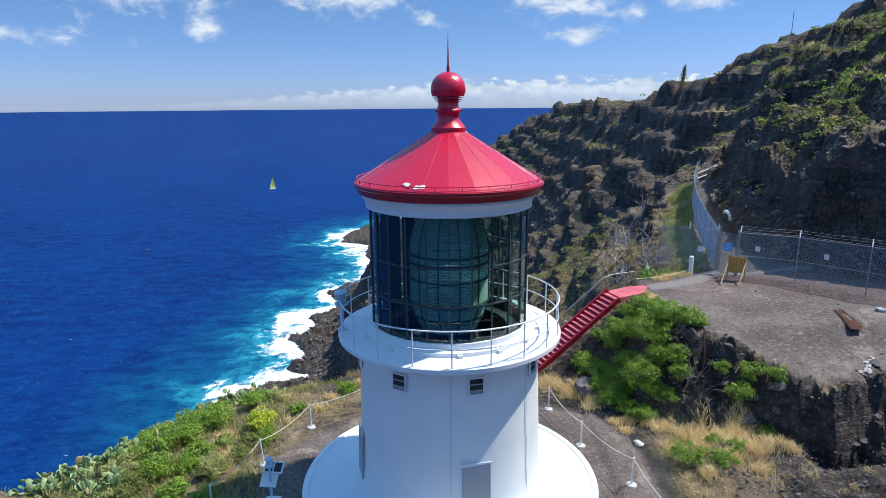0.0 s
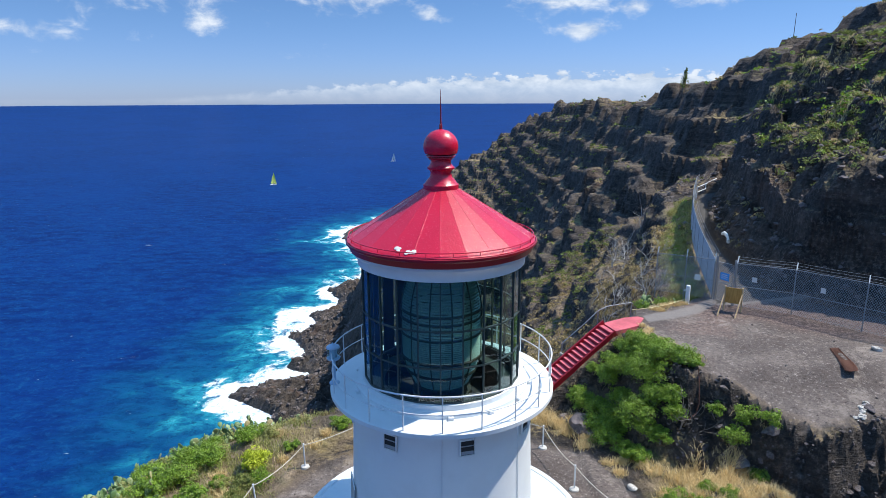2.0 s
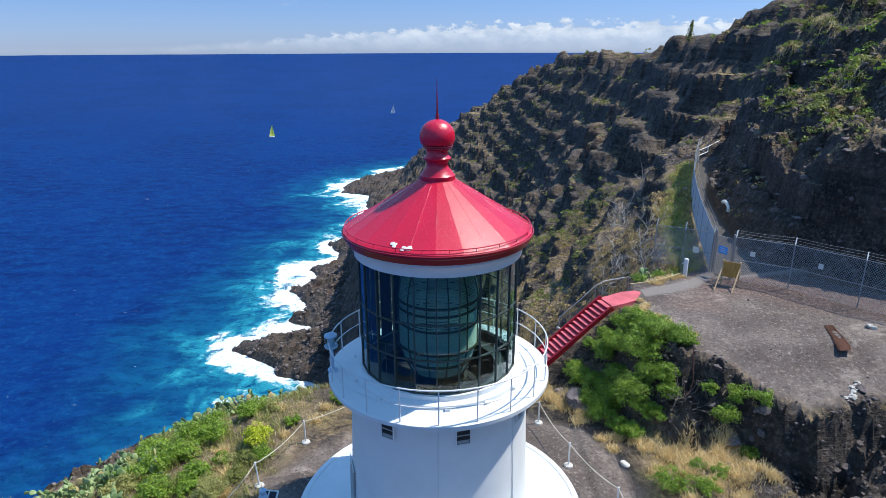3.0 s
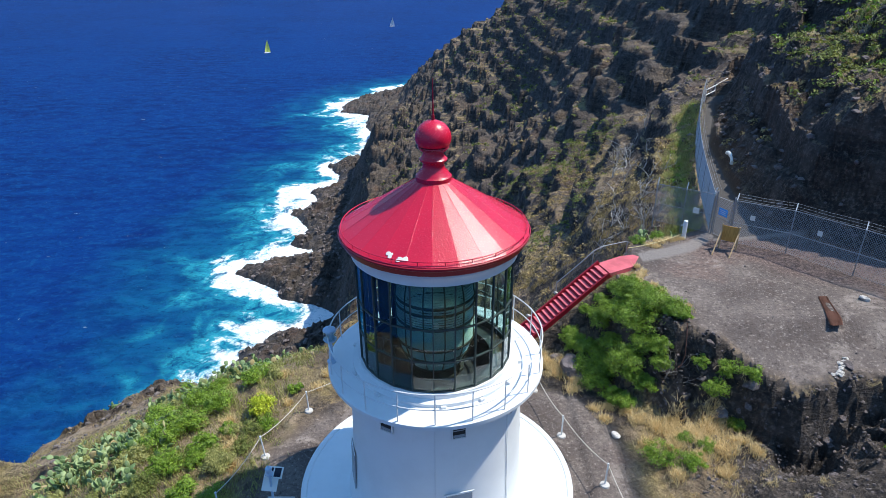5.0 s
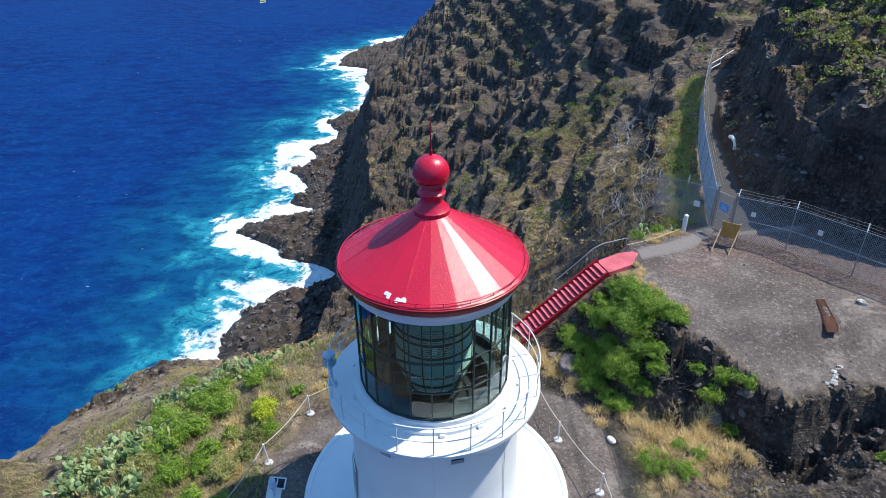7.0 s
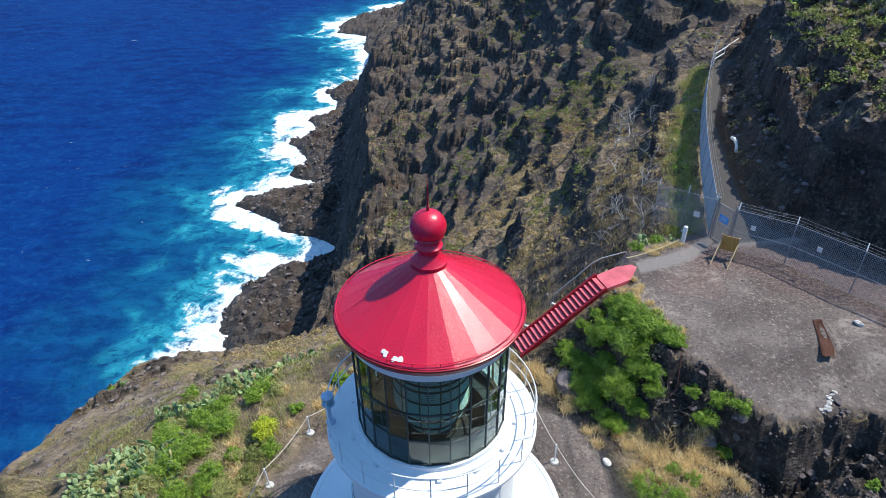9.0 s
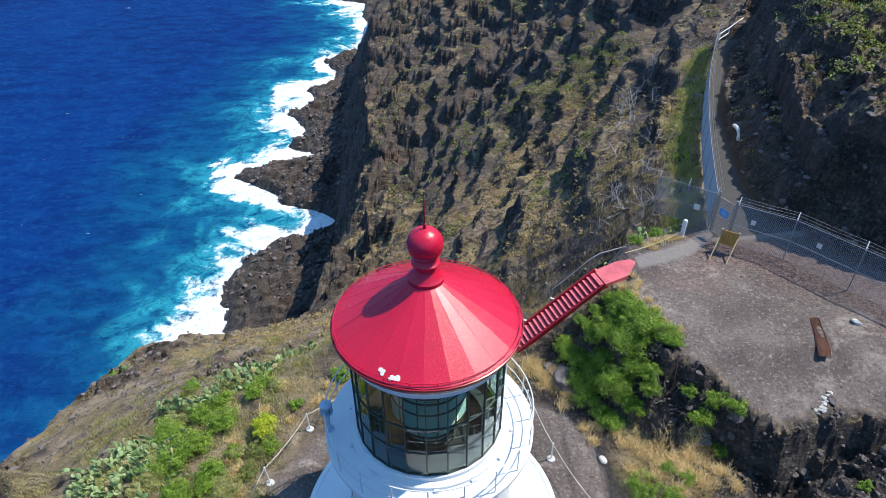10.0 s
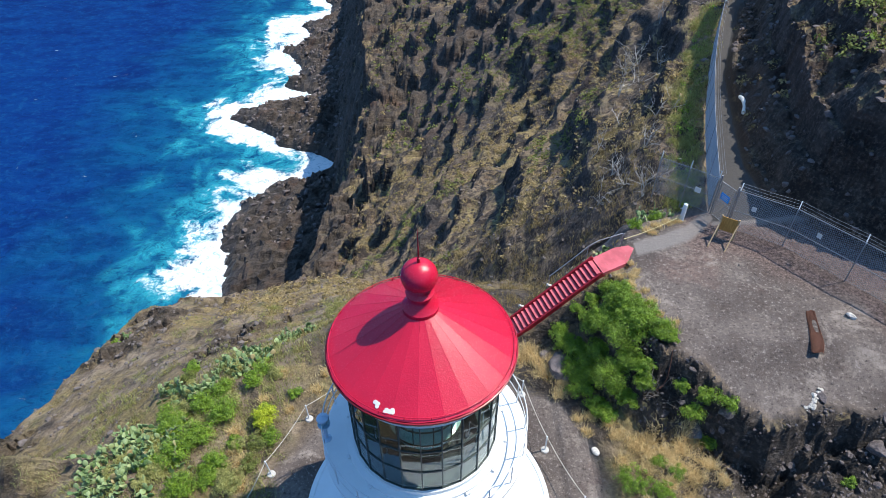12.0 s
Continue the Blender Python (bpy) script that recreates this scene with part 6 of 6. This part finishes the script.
ledge = spots_in(9000, (20, 48), (26, 75), lambda x, y, z, g: (1 - g) * patchy(x, y, 5, 88, 0.0, 0.3) * (x > along(y, TOP, 1) + 1.0) * 0.4, 37, (.5, 1.2))
tufts("dry_grass", "straw-yellow grass on the ledges above the cut", ledge, 70, 0.27, 0.38, STRAW, 0.035, 1.0, 38)
hill_brush("ledge_brush", "bright green brush on the ledges above the cut", 900, (20, 48), (26, 75), 39, 0.55, 0.20, 40, SHRUB,
           lambda x, y, z, g, s: patchy(x, y, 6, 89, 0.15, 0.4) * (x > along(y, TOP, 1) - 0.6))


hill_brush("hill_brush", "bright green growth high on the hillside", 5000, (24, 70), (40, 150), 40, 0.6, 0.26, 28, SHRUB,
           lambda x, y, z, g, s: patchy(x, y, 11, 90, 0.12, 0.35) * (x > along(y, TOP, 1) + 1.0))


# stones
def rock_mesh(name, seed, mat, sub=3, flat=0.75):
    rng = np.random.default_rng(seed)
    bm = bmesh.new()
    bmesh.ops.create_icosphere(bm, subdivisions=sub, radius=1.0)
    cuts = rng.normal(size=(13, 3))
    cuts /= np.linalg.norm(cuts, axis=1, keepdims=True)
    for v in bm.verts:
        p = np.array(v.co)
        for c in cuts:
            over = p @ c - 0.66
            if over > 0:
                p = p - c * over
        q = Vector(p) * 1.7 + Vector((seed, 0, 0))
        p = p * (1 + 0.13 * noise.noise(q) + 0.07 * noise.noise(q * 3.1) + 0.01 * rng.normal())
        v.co = Vector((p[0] * 1.15, p[1] * 0.95, p[2] * flat))
    me = bpy.data.meshes.new(name)
    bm.to_mesh(me)
    bm.free()
    me.materials.append(mat)
    return me


ROCKS = [rock_mesh("boulder", 400 + k, STONE) for k in range(6)]
PALE = [rock_mesh("stone", 420 + k, PALE_STONE) for k in range(2)]


def boulder(x, y, s, seed, meshes=ROCKS, name="boulder", label="angular dark lava boulder on the scarp", group="boulders of the scarp", sink=0.25):
    rng = random.Random(seed)
    ob = new(name, meshes[seed % len(meshes)])
    ob.matrix_world = Matrix.Translation((x, y, height(x, y) + s * (0.5 - sink))) @ pose(0, 0, 0, rng.uniform(-25, 25), rng.uniform(-25, 25), rng.uniform(0, 360)) @ Matrix.Diagonal((s * rng.uniform(.8, 1.2), s * rng.uniform(.8, 1.2), s * rng.uniform(.7, 1.0), 1))
    return tagged(ob, label, "rock", group)


rnd = random.Random(11)
for k in range(26):
    x = rnd.uniform(10.6, 19.5)
    fy = float(np.interp(x, [p[0] for p in SCARP], [p[1] for p in SCARP]))
    y = fy + rnd.gauss(-0.7, 0.75)
    boulder(x, y, rnd.choice((0.14, 0.18, 0.22, 0.3, 0.42)) * rnd.uniform(0.7, 1.15), 500 + k, sink=0.45)
for k, (x, y, s) in enumerate([(6.55, 25.8, 0.85), (7.1, 25.5, 0.7), (6.0, 26.6, 0.4)]):
    boulder(x, y, s, 700 + k, label="large dark lava block half covered by shrubs", group="", sink=0.3)
boulder(7.56, 21.19, 0.20, 801, PALE, "stone", "pale whitish stone on the gravel", "", 0.2)
boulder(19.5, 25.95, 0.24, 802, PALE, "stone", "pale whitish stone on the gravel", "", 0.2)
for k in range(26):
    t = k / 25
    x, y = 16.1 + 0.75 * t + rnd.gauss(0, .06), 21.6 + 0.95 * t ** 1.5 + rnd.gauss(0, .06)
    boulder(x, y, rnd.uniform(0.05, 0.11), 830 + k, PALE, "stone", "chalk-white stone at the edge of the scarp", "whitened stones", 0.25)


def stones(name, label, spots, sizes, mat, seed):
    """Small stones joined into one sheet."""
    rng = np.random.default_rng(seed)
    t = (1 + 5 ** 0.5) / 2
    base = np.array([(-1, t, 0), (1, t, 0), (-1, -t, 0), (1, -t, 0), (0, -1, t), (0, 1, t), (0, -1, -t), (0, 1, -t), (t, 0, -1), (t, 0, 1), (-t, 0, -1), (-t, 0, 1)], float) / 1.9
    tri = np.array([(0, 11, 5), (0, 5, 1), (0, 1, 7), (0, 7, 10), (0, 10, 11), (1, 5, 9), (5, 11, 4), (11, 10, 2), (10, 7, 6), (7, 1, 8),
                    (3, 9, 4), (3, 4, 2), (3, 2, 6), (3, 6, 8), (3, 8, 9), (4, 9, 5), (2, 4, 11), (6, 2, 10), (8, 6, 7), (9, 8, 1)])
    n = len(spots)
    z = ground_at(spots[:, 0], spots[:, 1])
    v = base[None] * (1 + 0.22 * rng.normal(size=(n, 12, 1))) * rng.uniform(0.6, 1.3, (n, 1, 3)) * sizes[:, None, None]
    v[:, :, 2] *= 0.7
    v = v + np.stack([spots[:, 0], spots[:, 1], z + sizes * 0.2], 1)[:, None, :]
    f = (tri[None] + np.arange(n)[:, None, None] * 12).reshape(-1, 3)
    return tagged(raw(name, v.reshape(-1, 3), f, mat, None, None, True), label, "stones", kind="stuff")


p = spots_in(2600, (-8, 24), (14, 35), lambda x, y, z, g: g * (0.25 + 0.75 * patchy(x, y, 3, 86)) * (np.hypot(x - AX, y - AY) > 5.2), 41)
stones("gravel_stones", "loose lava stones on the terraces", p, RNG.uniform(0.012, 0.045, len(p)) * (1 + (RNG.random(len(p)) > 0.97) * 1.6), LOOSE_STONE, 42)
p = spots_in(5000, (9.5, 24), (14, 25.5), lambda x, y, z, g: (1 - g) * 0.6, 43)
stones("scree", "broken lava scree on the scarp", p, RNG.uniform(0.02, 0.08, len(p)), STONE, 44)
p = spots_in(5000, (-30, 14), (27, 70), lambda x, y, z, g: (1 - g) * 0.3 * (z > -40), 45)
stones("slope_stones", "stones lying on the slopes", p, RNG.uniform(0.03, 0.17, len(p)), LOOSE_STONE, 46)
p = spots_in(700, (-36, -11), (22, 56), lambda x, y, z, g: (1 - g) * (0.12 + 0.88 * outcrop(x, y)) * (z > -40), 54)
stones("slope_blocks", "grey-brown lava blocks breaking out of the seaward slope", p, RNG.uniform(0.08, 0.28, len(p)), LOOSE_STONE, 55)
p = spots_in(4000, (18.5, 40), (22, 75), lambda x, y, z, g: (1 - g) * 0.6 * (z > 4), 47)
stones("cut_stones", "blocks of lava on the cut above the path", p, RNG.uniform(0.05, 0.25, len(p)), STONE, 48)
p = spots_in(3500, (-112, -36), (165, 480), lambda x, y, z, g: ((z > SEA + 0.3) & (z < SEA + 16)) * 0.6, 49)
stones("shore_rocks", "black lava rocks along the shore", p, RNG.uniform(0.3, 1.1, len(p)), STONE, 50)


# dead wood
def dead_branch(x, y, tall, seed, lean=(0, 0), label="bleached leafless branches on the hillside", name="dead_shrub", mat=None):
    rng = random.Random(seed)
    top = thing(name, label, "dead shrub", (x, y, height(x, y)))
    def grow(a, way, length, r, depth):
        pts = [a]
        w = way
        for _ in range(4):
            w = (w + Vector((rng.gauss(0, .22), rng.gauss(0, .22), rng.gauss(0.02, .16)))).normalized()
            pts.append(pts[-1] + w * length / 4)
        part("branch", tubed(pts, r, 5, taper=[1, .85, .7, .5, .3]), mat or DEAD, top)
        if depth:
            for _ in range(3):
                k = rng.randrange(1, 5)
                nw = (w + Vector((rng.gauss(0, .7), rng.gauss(0, .7), rng.gauss(.2, .5)))).normalized()
                grow(pts[k], nw, length * rng.uniform(.45, .7), r * 0.55, depth - 1)
    for _ in range(3):
        grow(Vector((0, 0, -0.1)), Vector((lean[0] + rng.gauss(0, .4), lean[1] + rng.gauss(0, .4), 0.8)).normalized(), tall * rng.uniform(.7, 1.1), 0.035 * max(1, tall / 2), 2)


dead_branch(11.7, 46.6, 1.9, 1, (0.5, 0.0))
dead_branch(18.3, 65.0, 3.0, 2)
dead_branch(19.4, 64.0, 2.6, 3)
dead_branch(15.6, 55.8, 2.0, 4)
for k, (x, y) in enumerate([(16.0, 47), (14.2, 43), (12.2, 42.4), (17.2, 58), (20.2, 61), (14.6, 50.5), (13.0, 37.8), (22.5, 70), (11.0, 40)]):
    dead_branch(x, y, 1.5 + 0.2 * (k % 4), 20 + k, (0.2, 0.0))
dead_branch(13.6, 39.0, 1.8, 5, (0.6, 0.2))
dead_branch(12.6, 40.5, 1.7, 6)
dead_branch(9.95, 23.2, 1.4, 7, (0.1, -0.3), "grey dead stems under the green shrubs", mat=BARK)
dead_branch(10.2, 23.4, 1.2, 8, (0.0, -0.4), "grey dead stems under the green shrubs", mat=BARK)


def ridge_tree():
    x, y = 60.4, 165.0
    rng = np.random.default_rng(77)
    top = thing("tree", "small wind-bent dark tree on the ridge", "tree", (x, y, height(x, y)))
    part("trunk", tubed([(0, 0, -0.5), (-0.2, 0, 1.5), (0.2, 0, 3.2), (0.5, 0, 5.0)], 0.16, 7, taper=[1, .8, .5, .2]), BARK, top)
    n = 900
    t = rng.uniform(0.15, 1, n)
    w = (1.05 - t) * 1.7 + 0.2
    a = rng.uniform(0, 6.28, n)
    q = w * np.sqrt(rng.random(n)) * (0.6 + 0.4 * np.sin(3 * a + 9 * t))
    pts = np.stack([0.5 * t + q * np.cos(a), q * np.sin(a), t * 5.6 + rng.normal(0, .15, n)], 1)
    v, f = scatter_leaves(pts, rng.normal(size=(n, 3)) + np.array([0, 0, .4]), rng.uniform(.25, .5, n), 0.4, rng=rng)
    raw("crown", v, f, HILL_LEAF, None, top, True)


ridge_tree()
